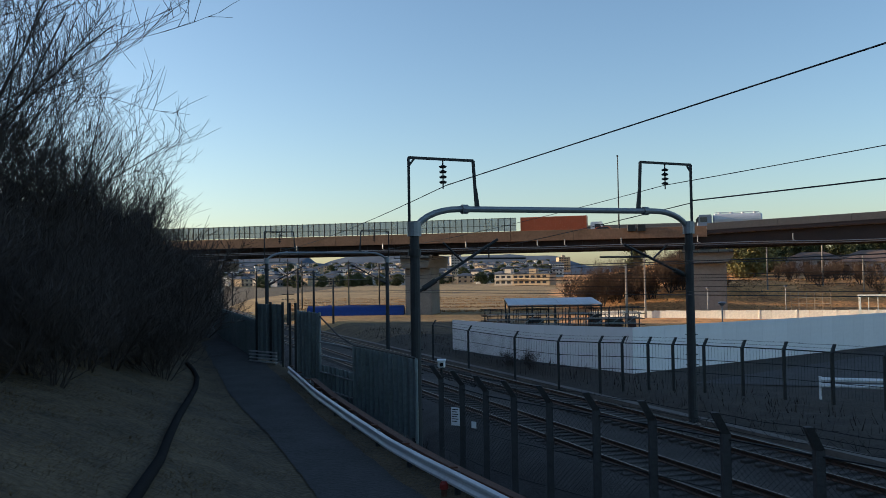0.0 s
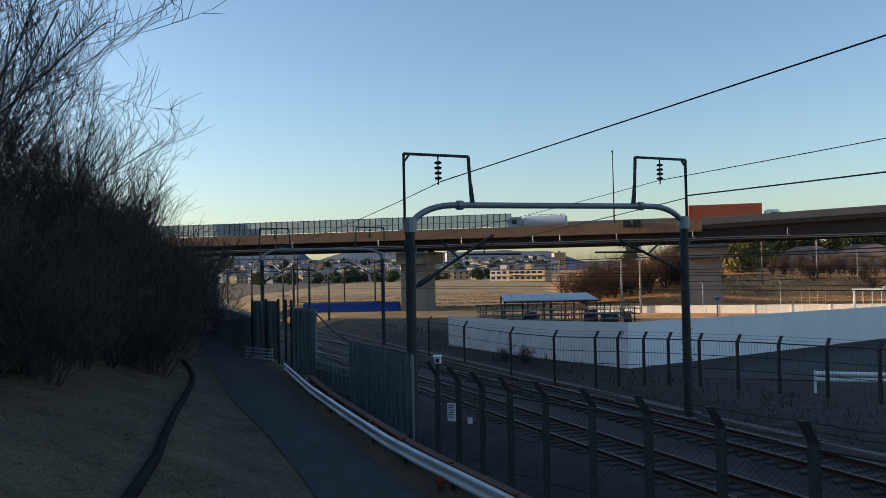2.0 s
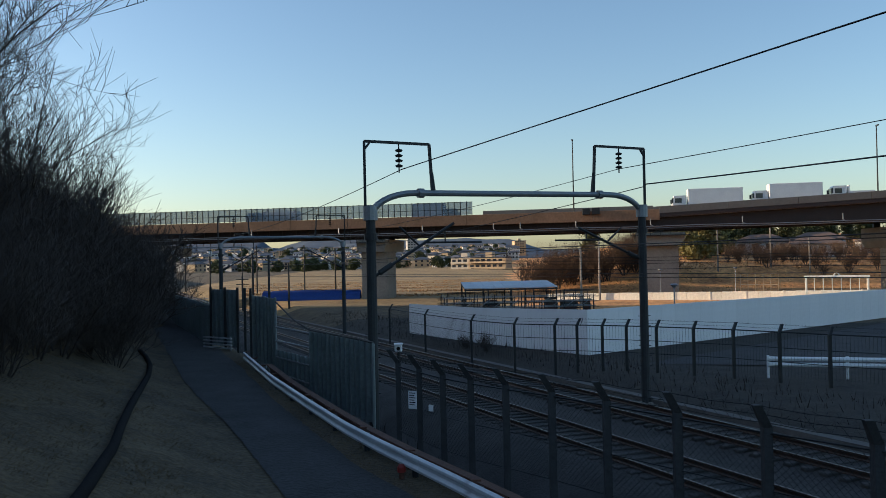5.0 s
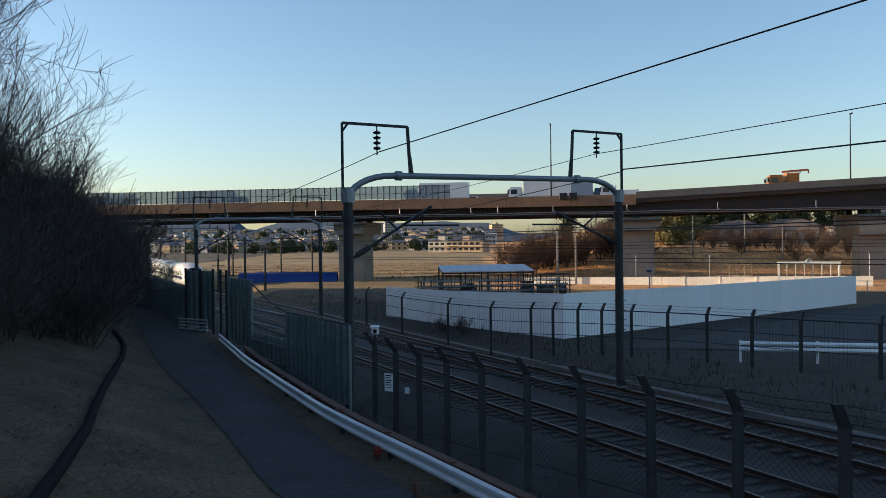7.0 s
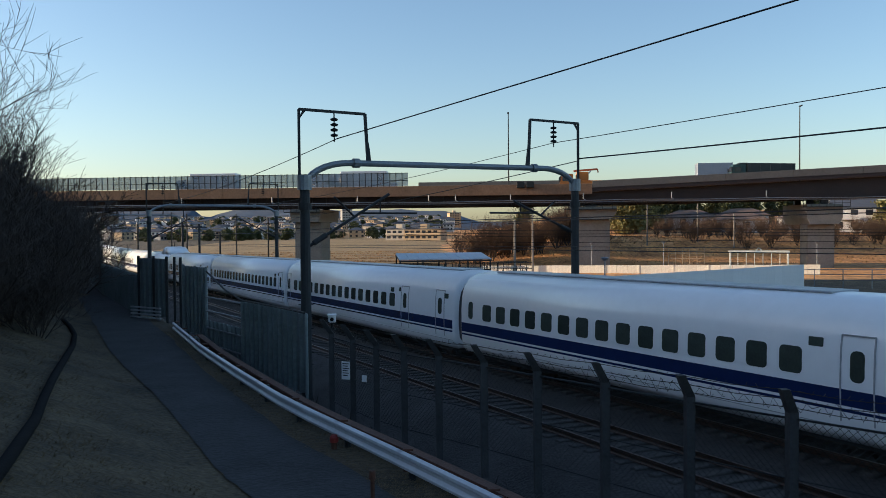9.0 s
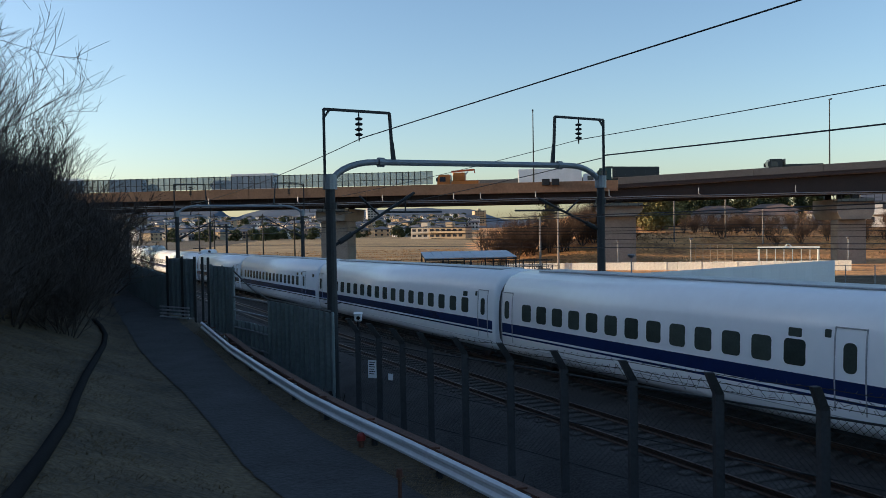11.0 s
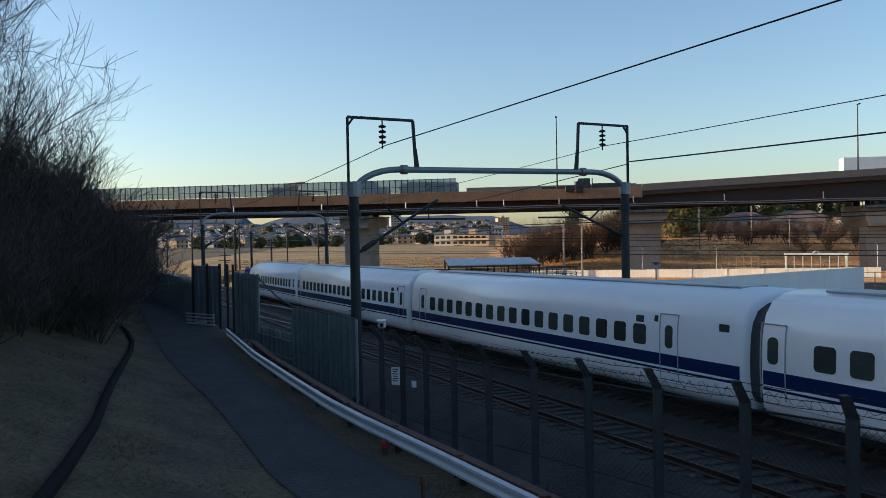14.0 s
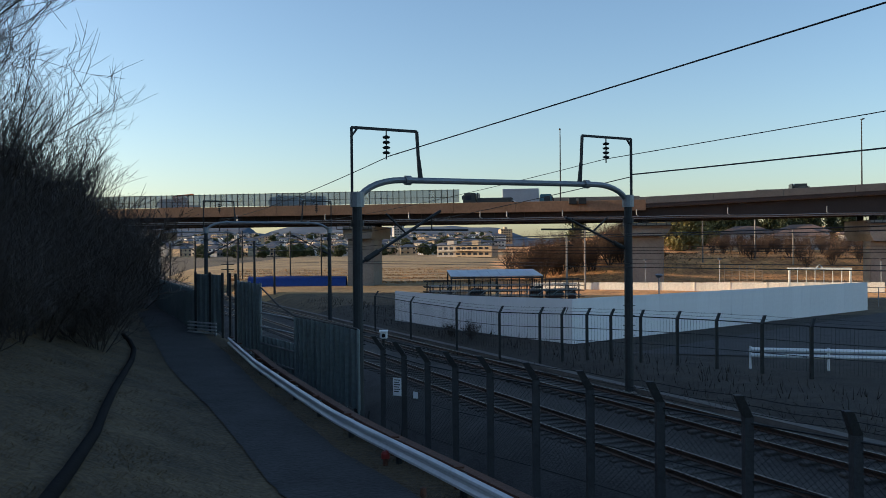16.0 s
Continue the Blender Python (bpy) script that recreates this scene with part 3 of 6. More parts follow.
def chain_link(s, a, b, za, zb, h, cell=0.12, r=0.0045):
    """Crossing wires between two posts, as thin three-sided rods."""
    a, b = Vector(a), Vector(b)
    L = (b - a).length
    n = int((L + h) / cell)
    for sgn in (1, -1):
        for i in range(n + 1):
            x0 = i * cell - h
            lo, hi = max(0.0, x0), min(L, x0 + h)
            if hi - lo < 0.02:
                continue
            pts = []
            for x in (lo, hi):
                z = x - x0
                u = x if sgn > 0 else L - x
                q = a.lerp(b, u / L)
                pts.append((q.x, q.y, za + (zb - za) * u / L + z))
            s.tube(pts, r, 3, False)


def barbed(s, a, b, r=0.007):
    a, b = Vector(a), Vector(b)
    s.tube([a, a.lerp(b, 0.5) - Vector((0, 0, 0.03)), b], r, 3, False)
    n = int((b - a).length / 0.16)
    for i in range(n):
        p = a.lerp(b, (i + 0.5) / n)
        d = Vector((random.uniform(-1, 1), random.uniform(-1, 1), random.uniform(-1, 1))).normalized() * 0.045
        s.tube([p - d, p + d], 0.005, 3, False)


def build_near_fence():
    f = empty("railway_fence", label="grey concrete post fence with chain link and barbed wire", category="fence")
    lean = (-0.75, -0.66)
    tops = []
    for i, (x, y) in enumerate(FENCE):
        top = 3.42
        base = 1.0
        o = bent_post(top, base, lean).make("post", POST, f)
        o.location = (x, y, base)
        tops.append((x, y, top))
    for (x0, y0, z0), (x1, y1, z1) in zip(tops, tops[1:]):
        s = Shape()
        chain_link(s, (x0, y0, 0), (x1, y1, 0), 1.15, 1.15, 1.75)
        s.make("chain_link_mesh", MESH, f, "galvanised chain link mesh")
        for z in (1.2, 2.0, 2.92):
            Shape().tube([(x0, y0, z), (x1, y1, z)], 0.02 if z > 2.5 else 0.012, 5).make("line_wire", MESH, f)
        s = Shape()
        for k in (0.04, 0.17, 0.31):
            q = 3.05 + (k * 1.15)
            barbed(s, (x0 + lean[0] * k, y0 + lean[1] * k, q), (x1 + lean[0] * k, y1 + lean[1] * k, q))
        # loose wire sprung up and down between the posts
        pts = []
        L = Vector((x1 - x0, y1 - y0, 0))
        for i in range(15):
            c = Vector((x0, y0, 3.17)) + L * ((i + random.uniform(-0.3, 0.3) * (0 < i < 14)) / 14)
            lift = (-1) ** i * random.uniform(0.03, 0.15)
            pts.append(c + Vector((-0.08 - 0.3 * lift, -0.08 - 0.3 * lift, lift)))
        s.tube(pts, 0.006, 3, False)
        s.make("barbed_wire", MESH, f, "barbed wire strands")


def ribbed_panel(a, b, z0, z1, parent, depth=0.1):
    """A folded steel sheet between two places."""
    a, b = Vector((*a, 0)), Vector((*b, 0))
    L = (b - a).length
    d = (b - a).normalized()
    n = Vector((d.y, -d.x, 0))
    k = max(2, round(L / 0.42))
    pts = []
    for i in range(k):
        for q, o in ((0.0, 0), (0.2, 0), (0.24, depth), (0.9, depth), (0.94, 0)):
            pts.append(a + d * (L * (i + q) / k) + n * o)
    pts.append(b)
    vs = [(p.x, p.y, z) for z in (z0, z1) for p in pts] + [(p.x - n.x * 0.02, p.y - n.y * 0.02, z) for z in (z0, z1) for p in pts]
    m = len(pts)
    fs = [(i, i + 1, m + i + 1, m + i) for i in range(m - 1)] + [(2 * m + i + 1, 2 * m + i, 3 * m + i, 3 * m + i + 1) for i in range(m - 1)]
    fs += [(m + i, m + i + 1, 3 * m + i + 1, 3 * m + i) for i in range(m - 1)] + [(0, m, 3 * m, 2 * m), (m - 1, 3 * m - 1, 4 * m - 1, 2 * m - 1)]
    return mesh_ob("sheet_panel", vs, fs, PANEL, parent)


def build_panel_fence():
    f = empty("panel_fence", label="dark green-grey folded steel sheet fence along the footpath", category="fence")
    low = [(-1.0, 22.9), (-1.4, 23.8), (-1.9, 24.8), (-2.6, 26.2), (-3.3, 27.5)]
    for (a, b) in zip(low, low[1:]):
        ribbed_panel(a, b, 1.2, 3.45, f)
    for a in low:
        Shape().box(a[0] - 0.035, a[1] - 0.035, 1.0, a[0] + 0.035, a[1] + 0.035, 3.5, bev=0.01).make("post", PANEL, f)
    Shape().tube([(x, y, 3.5) for x, y in low] + [(-4.0, 28.8, 3.75), (-4.9, 30.4, 4.35)], 0.03, 6).make("top_rail", DARK, f)
    gap = [(-3.3, 27.5), (-4.1, 29.0), (-4.9, 30.4)]
    for z in (1.7, 2.3, 2.9, 3.4):
        Shape().tube([(x, y, z) for x, y in gap], 0.035, 6).make("bar", STEEL, f)
    for a, b in zip(gap, gap[1:]):
        ribbed_panel(a, b, 1.2, 2.55, f)
    high = [(-4.9, 30.4), (-5.5, 31.6), (-6.15, 32.8)]
    for (a, b) in zip(high, high[1:]):
        ribbed_panel(a, b, 1.9, 4.45, f, 0.09)
    for a in high:
        Shape().box(a[0] - 0.04, a[1] - 0.04, 1.6, a[0] + 0.04, a[1] + 0.04, 4.5, bev=0.01).make("post", PANEL, f)
    g = empty("fence_gate", label="closed dark folded steel gate in the fence", category="gate")
    gate = [(-7.2, 34.9), (-7.9, 35.7), (-8.7, 36.5)]
    for (a, b) in zip(gate, gate[1:]):
        ribbed_panel(a, b, 2.2, 4.65, g, 0.09)
    for a in gate + [(-6.4, 33.6), (-6.75, 34.2)]:
        Shape().box(a[0] - 0.05, a[1] - 0.05, 1.9, a[0] + 0.05, a[1] + 0.05, 4.75, bev=0.01).make("gate_post", DARK, g)
    far = [(-8.7, 36.5), (-11.2, 43), (-14, 50), (-17.5, 60), (-21, 70)]
    h = empty("panel_fence", label="dark sheet fence running on beyond the gate", category="fence")
    for a, b in zip(far, far[1:]):
        ribbed_panel(a, b, 1.5, 3.9, h)
    # notices on the near fence
    for x, y, z, w, hh in ((0.12, 20.6, 2.28, 0.24, 0.45), (0.56, 19.85, 2.2, 0.13, 0.16)):
        n = empty("notice_board", pose(x - 0.05, y - 0.06, z, 0, 0, -30), "small white notice fixed to the fence", "notice", "fence notices")
        Shape().box(-w / 2, -0.012, -hh / 2, w / 2, 0, hh / 2, bev=0.004).make("board", HOARD, n)
        if hh > 0.3:
            for i in range(6):
                Shape().box(-w * 0.36, -0.016, hh * (0.36 - i * 0.13), w * (0.36 - 0.12 * (i % 2)), -0.012, hh * (0.41 - i * 0.13)).make("text_bar", DARK, n)


def build_far_fence():
    f = empty("yard_fence", label="dark steel post and wire fence beyond the tracks", category="fence")
    pts = [(-1.5, 66), (1.2, 58.5), (4.0, 52.0), (6.3, 48.5), (8.5, 47.2), (9.7, 46.7), (11.0, 46.0), (12.2, 45.3), (13.6, 44.3), (15.2, 43.0), (16.8, 41.6), (18.4, 39.8), (20.0, 38.0), (22.5, 35.6), (25, 33), (28, 30)]
    for x, y in pts:
        o = bent_post(2.15, -1.3, (0.75, 0.66)).make("post", DARK, f)
        o.location = (x, y, -1.3)
    for a, b in zip(pts, pts[1:]):
        s = Shape()
        for z in (0.3, 1.0, 1.78):
            s.tube([(*a, z), (*b, z)], 0.03 if z > 1.5 else 0.018, 4)
        L = Vector((b[0] - a[0], b[1] - a[1])).length
        for i in range(int(L / 0.16)):
            q = (i + 0.5) / int(L / 0.16)
            x, y = a[0] + (b[0] - a[0]) * q, a[1] + (b[1] - a[1]) * q
            s.tube([(x, y, -0.4), (x, y, 1.78)], 0.006, 3, False)
        for k in (0.08, 0.2):
            barbed(s, (a[0] + 0.75 * k, a[1] + 0.66 * k, 1.85 + k * 1.4), (b[0] + 0.75 * k, b[1] + 0.66 * k, 1.85 + k * 1.4))
        s.make("wire_panel", MESH, f)


build_near_fence()
build_panel_fence()
build_far_fence()


# ---- the train ----
CAR, HEADCAR = 25.0, 27.35


def section(w, zr, zb, n=9):
    """Half-round body section: (sideways, up) from the left skirt over the roof to the right skirt."""
    h = w / 2
    left = [(-h * 0.86, zb), (-h * 0.97, zb + 0.25), (-h, zb + 0.75), (-h, zb + 1.1), (-h * 0.995, zr - 1.55), (-h * 0.965, zr - 1.0), (-h * 0.90, zr - 0.6), (-h * 0.76, zr - 0.28), (-h * 0.5, zr - 0.09), (-h * 0.22, zr - 0.015)]
    return left + [(0, zr)] + [(-x, z) for x, z in reversed(left)]


def loft(rings):
    n = len(rings[0][1])
    vs = [(x, y, z) for y, ring in rings for x, z in ring]
    fs = [(i * n + j, i * n + j + 1, (i + 1) * n + j + 1, (i + 1) * n + j) for i in range(len(rings) - 1) for j in range(n - 1)]
    fs += [tuple(range(n - 1, -1, -1)), tuple(range((len(rings) - 1) * n, len(rings) * n))]
    fs += [((i + 1) * n, (i + 1) * n + n - 1, i * n + n - 1, i * n) for i in range(len(rings) - 1)]
    return vs, fs


ROOF, SKIRT = 3.62, 0.25


def side_x(z):
    """Half width of the body at the height z."""
    ring = section(3.38, ROOF, SKIRT)[:11]
    return float(np.interp(z, [p[1] for p in ring], [-p[0] for p in ring]))


def side_band(name, y0, y1, z0, z1, side, material, parent, proud=0.006):
    s = Shape()
    zs = [z0, (z0 + z1) / 2, z1]
    vs = [((side_x(z) + proud) * side, y, z) for y in (y0, y1) for z in zs]
    fs = [(0, 1, 4, 3), (1, 2, 5, 4)]
    return s.add(vs, fs if side < 0 else [q[::-1] for q in fs]).make(name, material, parent)


def window_mesh(w, h, z, side, r=0.12):
    vs = []
    for cx, cy, a0 in ((w / 2 - r, h / 2 - r, 0), (-w / 2 + r, h / 2 - r, 90), (-w / 2 + r, -h / 2 + r, 180), (w / 2 - r, -h / 2 + r, 270)):
        for k in range(4):
            a = radians(a0 + 30 * k)
            y, zz = cx + r * math.cos(a), z + cy + r * math.sin(a)
            vs.append(((side_x(zz) + 0.012) * side, y, zz))
    n = len(vs)
    inner = [(x - 0.03 * side, y, zz) for x, y, zz in vs]
    face = tuple(range(n)) if side > 0 else tuple(range(n - 1, -1, -1))
    fs = [face] + [(i, (i + 1) % n, n + (i + 1) % n, n + i) for i in range(n)]
    me = bpy.data.meshes.new("window")
    me.from_pydata(vs + inner, [], fs)
    me.materials.append(TRAINGLASS)
    return me


WIN = {side: window_mesh(0.66, 0.66, 2.02, side) for side in (-1, 1)}
SMALLWIN = {side: window_mesh(0.36, 0.72, 2.05, side, 0.14) for side in (-1, 1)}
LAMPSMALL = {side: window_mesh(0.18, 0.2, 2.58, side, 0.03) for side in (-1, 1)}
LAMPWIN = {side: window_mesh(0.4, 0.22, 2.52, side, 0.03) for side in (-1, 1)}


def put(name, me, parent, y, label=""):
    o = new(name, me)
    o.parent, o.location = parent, (0, y, 0)
    if label:
        o["label"] = label
    return o


def door(parent, y, side):
    s = Shape()
    x = lambda z: (side_x(z) + 0.015) * side
    for yy in (y - 0.42, y + 0.42):
        for za, zb in ((0.75, 1.6), (1.6, 2.4), (2.4, 2.75)):
            s.beam((x(za), yy, za), (x(zb), yy, zb), 0.035, 0.02)
    s.beam((x(2.75), y - 0.42, 2.75), (x(2.75), y + 0.42, 2.75), 0.035)
    d = s.make("door", UNDERGREY, parent, "plug door outline")
    w = put("door_window", SMALLWIN[side], parent, y)
    return d


UNDERGREY = mat("train_seam", (0.34, 0.36, 0.38), 0.4, 0.2, bump=0)
CABGLASS = mat("cab_glass", (0.010, 0.012, 0.015), 0.05, 0.0, bump=0, vary=0.1)
LAMPGLOW = mat("headlamp", (1.0, 0.50, 0.16), 0.3, 0.0, bump=0, emit=1.6)
GAP = mat("gangway_rubber", (0.05, 0.05, 0.055), 0.8, 0.0, scale=3, bump=0.2)


def stripes(c, y0, y1):
    for side in (-1, 1):
        side_band("blue_stripe", y0, y1, 1.12, 1.50, side, TRAINBLUE, c)
        side_band("pinstripe", y0, y1, 0.98, 1.05, side, TRAINBLUE, c)


def bogies(c, ys):
    for y in ys:
        b = Shape().box(-1.25, y - 1.7, 0.3 - RIDE, 1.25, y + 1.7, 0.75, bev=0.08).make("bogie_frame", UNDER, c)
        for yy in (y - 1.25, y + 1.25):
            for sx in (-0.72, 0.72):
                Shape().tube([(sx - 0.07, yy, 0.43 - RIDE), (sx + 0.07, yy, 0.43 - RIDE)], 0.43, 14).make("wheel", RAILTOP, b)


# windows, their pitch, then metres from the rear end: first window, rear door, further doors, roof fairing
LAYOUT = {
    "long": (20, 1.05, 2.4, 0.75, (23.75,), ""), "long_collector": (20, 1.05, 2.4, 0.75, (23.75,), "collector"),
    "sixteen": (16, 1.06, 2.3, 0.8, (19.7, 23.4), ""), "eighteen": (18, 1.06, 2.3, 0.8, (21.7,), ""), "eighteen_collector": (18, 1.06, 2.3, 0.8, (21.7,), "collector"),
    "thirteen": (13, 1.06, 2.3, 0.8, (16.6, 22.3), ""), "fifteen": (15, 1.06, 2.2, 0.8, (18.5, 22.4), "cable"), "seventeen": (17, 1.06, 3.2, 1.9, (21.6,), ""),
    "first": (17, 1.2, 2.9, 0.8, (23.75,), ""), "first_short": (16, 1.17, 2.5, 0.8, (21.7,), ""), "long_cable": (20, 1.05, 2.4, 0.75, (23.75,), "cable"),
}
ORDER = ["sixteen", "long", "eighteen", "long_collector", "thirteen", "first", "first_short", "first", "fifteen", "long", "eighteen_collector", "long_cable", "seventeen", "long"]


def middle_car(kind):
    c = empty("train_car", label="white high-speed train car with a dark blue stripe", category="train car", group="high-speed train")
    y0, y1 = -CAR / 2 + 0.28, CAR / 2 - 0.28
    rings = [(y0, section(3.2, ROOF - 0.12, SKIRT + 0.05)), (y0 + 0.12, section(3.38, ROOF, SKIRT)), (y1 - 0.12, section(3.38, ROOF, SKIRT)), (y1, section(3.2, ROOF - 0.12, SKIRT + 0.05))]
    vs, fs = loft(rings)
    mesh_ob("body", vs, fs, TRAINWHITE, c, smooth=True)
    stripes(c, y0 + 0.14, y1 - 0.14)
    details(c, y0, y1, *LAYOUT[kind])
    Shape().add(*loft([(-CAR / 2 - 0.28, section(2.9, ROOF - 0.3, 0.5)), (-CAR / 2 + 0.28, section(2.9, ROOF - 0.3, 0.5))])).make("gangway", GAP, c)
    bogies(c, (-8.75, 8.75))
    return c


def fairing(c, hump, w=1.25):
    rings = []
    for y, h in sorted(hump):
        rings.append((y, [(-w, ROOF - 0.25), (-w, ROOF - 0.2 + h), (-w * 0.8, ROOF + h), (w * 0.8, ROOF + h), (w, ROOF - 0.2 + h), (w, ROOF - 0.25)]))
    vs, fs = loft(rings)
    mesh_ob("roof_fairing", vs, fs, TRAINWHITE, c, "smooth white roof fairing", True)


def details(c, y0, y1, n_win, pitch, first, rear, fronts, kind):
    end = CAR / 2
    for side in (-1, 1):
        for i in range(n_win):
            put("window", WIN[side], c, end - first - i * pitch)
        for q in (rear, *fronts):
            door(c, end - q, side)
        put("route_display", LAMPWIN[side], c, end - first - (n_win - 1) * pitch)
        put("marker_lamp", LAMPSMALL[side], c, end - fronts[0] + 0.62)
        if fronts[0] < 22.5:
            put("car_sign", LAMPWIN[side], c, y0 + 0.75)
    # roof strip, skirt line and, on some cars, the current collector with its fairings
    Shape().box(-0.55, y0 + 1.2, ROOF - 0.03, 0.55, y1 - 1.2, ROOF + 0.03, bev=0.02).make("roof_strip", UNDERGREY, c)
    sk = Shape()
    for side in (-1, 1):
        x = (side_x(0.62) + 0.004) * side
        sk.beam((x, y0 + 0.2, 0.62), (x, y1 - 0.2, 0.62), 0.02)
    sk.make("skirt_seam", UNDERGREY, c)
    Shape().box(-1.3, y0 + 0.5, 0.12, 1.3, y1 - 0.5, 0.4).make("underframe", UNDER, c)
    if kind == "collector":
        fairing(c, [(y0 + 4.0, 0.62), (y0 + 4.3, 0.75), (y0 + 4.9, 0.7), (y0 + 6.6, 0.04)])
        fairing(c, [(y0 + 0.1, 0.1), (y0 + 1.4, 0.42), (y0 + 2.5, 0.72), (y0 + 3.1, 0.7), (y0 + 3.3, 0.35)])
        yc = y0 + 3.65
        p = Shape().tube([(0, yc, ROOF), (0, yc + 0.7, ROOF + 0.7), (0, yc - 0.1, ROOF + 1.35)], 0.05, 6).tube([(-0.8, yc - 0.1, ROOF + 1.35), (0.8, yc - 0.1, ROOF + 1.35)], 0.05, 6)
        p.box(-0.4, yc - 0.3, ROOF, 0.4, yc + 0.3, ROOF + 0.2)
        p.make("current_collector", DARK, c)
    if kind == "cable":
        fairing(c, [(y0 + 0.35, 0.36), (y0 + 0.6, 0.42), (y0 + 1.4, 0.3), (y0 + 3.0, 0.03)], 1.0)
        Shape().tube([(0, y0 - 0.1, ROOF + 0.14), (0, y0 + 0.4, ROOF + 0.2)], 0.14, 8).make("cable_head", DARK, c)


NOSE = [  # distance from the tip: width, roof height, skirt height
    (0.0, 0.3, 0.95, 0.68), (0.03, 0.8, 1.04, 0.55), (0.1, 1.3, 1.12, 0.44), (0.28, 1.85, 1.2, 0.36), (0.6, 2.35, 1.3, 0.3), (1.1, 2.8, 1.43, 0.27), (1.9, 3.12, 1.61, 0.25), (2.8, 3.28, 1.8, 0.25), (3.6, 3.34, 2.02, 0.25),
    (4.2, 3.36, 2.30, 0.25), (4.9, 3.37, 2.62, 0.25), (5.6, 3.38, 2.92, 0.25), (6.4, 3.38, 3.19, 0.25), (7.3, 3.38, 3.42, 0.25), (8.2, 3.38, 3.55, 0.25), (9.2, 3.38, 3.62, 0.25)]


def nose_section(w, zr, zb, d):
    """A low, broad bill with a ridge; over it the cab stands narrower and widens to the full body."""
    k = 1 - 0.26 * smooth(1.6, 4.0, d) * (1 - smooth(4.8, 7.5, d))
    low = 0.85 * (1 - smooth(3.0, 6.8, d))
    out = []
    for fx, fz in section(3.38, ROOF, SKIRT):
        q = (fz - SKIRT) / (ROOF - SKIRT)
        side = 1 - (1 - k) * smooth(0.34, 0.62, q)
        bill = float(np.interp(q, [0, 0.22, 0.33, 0.54, 0.70, 0.82, 0.92, 0.97, 1], [0.90, 1, 1, 0.88, 0.74, 0.58, 0.40, 0.25, 0]))
        x = fx / 1.69 * side * (1 - low) + math.copysign(bill, fx) * low
        out.append((x * w / 2, zb + q * (zr - zb)))
    return out


def nose_ring(d):
    ds = [r[0] for r in NOSE]
    w, zr, zb = (float(np.interp(d, ds, [r[i] for r in NOSE])) for i in (1, 2, 3))
    return nose_section(w, zr, zb, d)


def nose_at(d, f, y0, out=0.02):
    """A point on the nose: d from the tip, f along the section (0 to 20), a little proud of it."""
    ring = nose_ring(d)
    i = min(int(f), len(ring) - 2)
    q = f - i
    (xa, za), (xb, zb) = ring[i], ring[i + 1]
    tx, tz = xb - xa, zb - za
    n = math.hypot(tx, tz) or 1
    return (xa + tx * q - tz / n * out, y0 + d, za + tz * q + tx / n * out)


def nose_x(d, z):
    ring = nose_ring(d)[:11]
    return float(np.interp(z, [p[1] for p in ring], [-p[0] for p in ring]))


def nose_patch(name, fs_, dlo, dhi, y0, material, parent, label="", rows=5, out=0.02):
    m = len(fs_)
    vs = [nose_at(dlo(f) + (dhi(f) - dlo(f)) * r / (rows - 1), f, y0, out) for r in range(rows) for f in fs_]
    quads = [(a * m + b, a * m + b + 1, (a + 1) * m + b + 1, (a + 1) * m + b) for a in range(rows - 1) for b in range(m - 1)]
    return mesh_ob(name, vs, [q[::-1] for q in quads], material, parent, label, True)


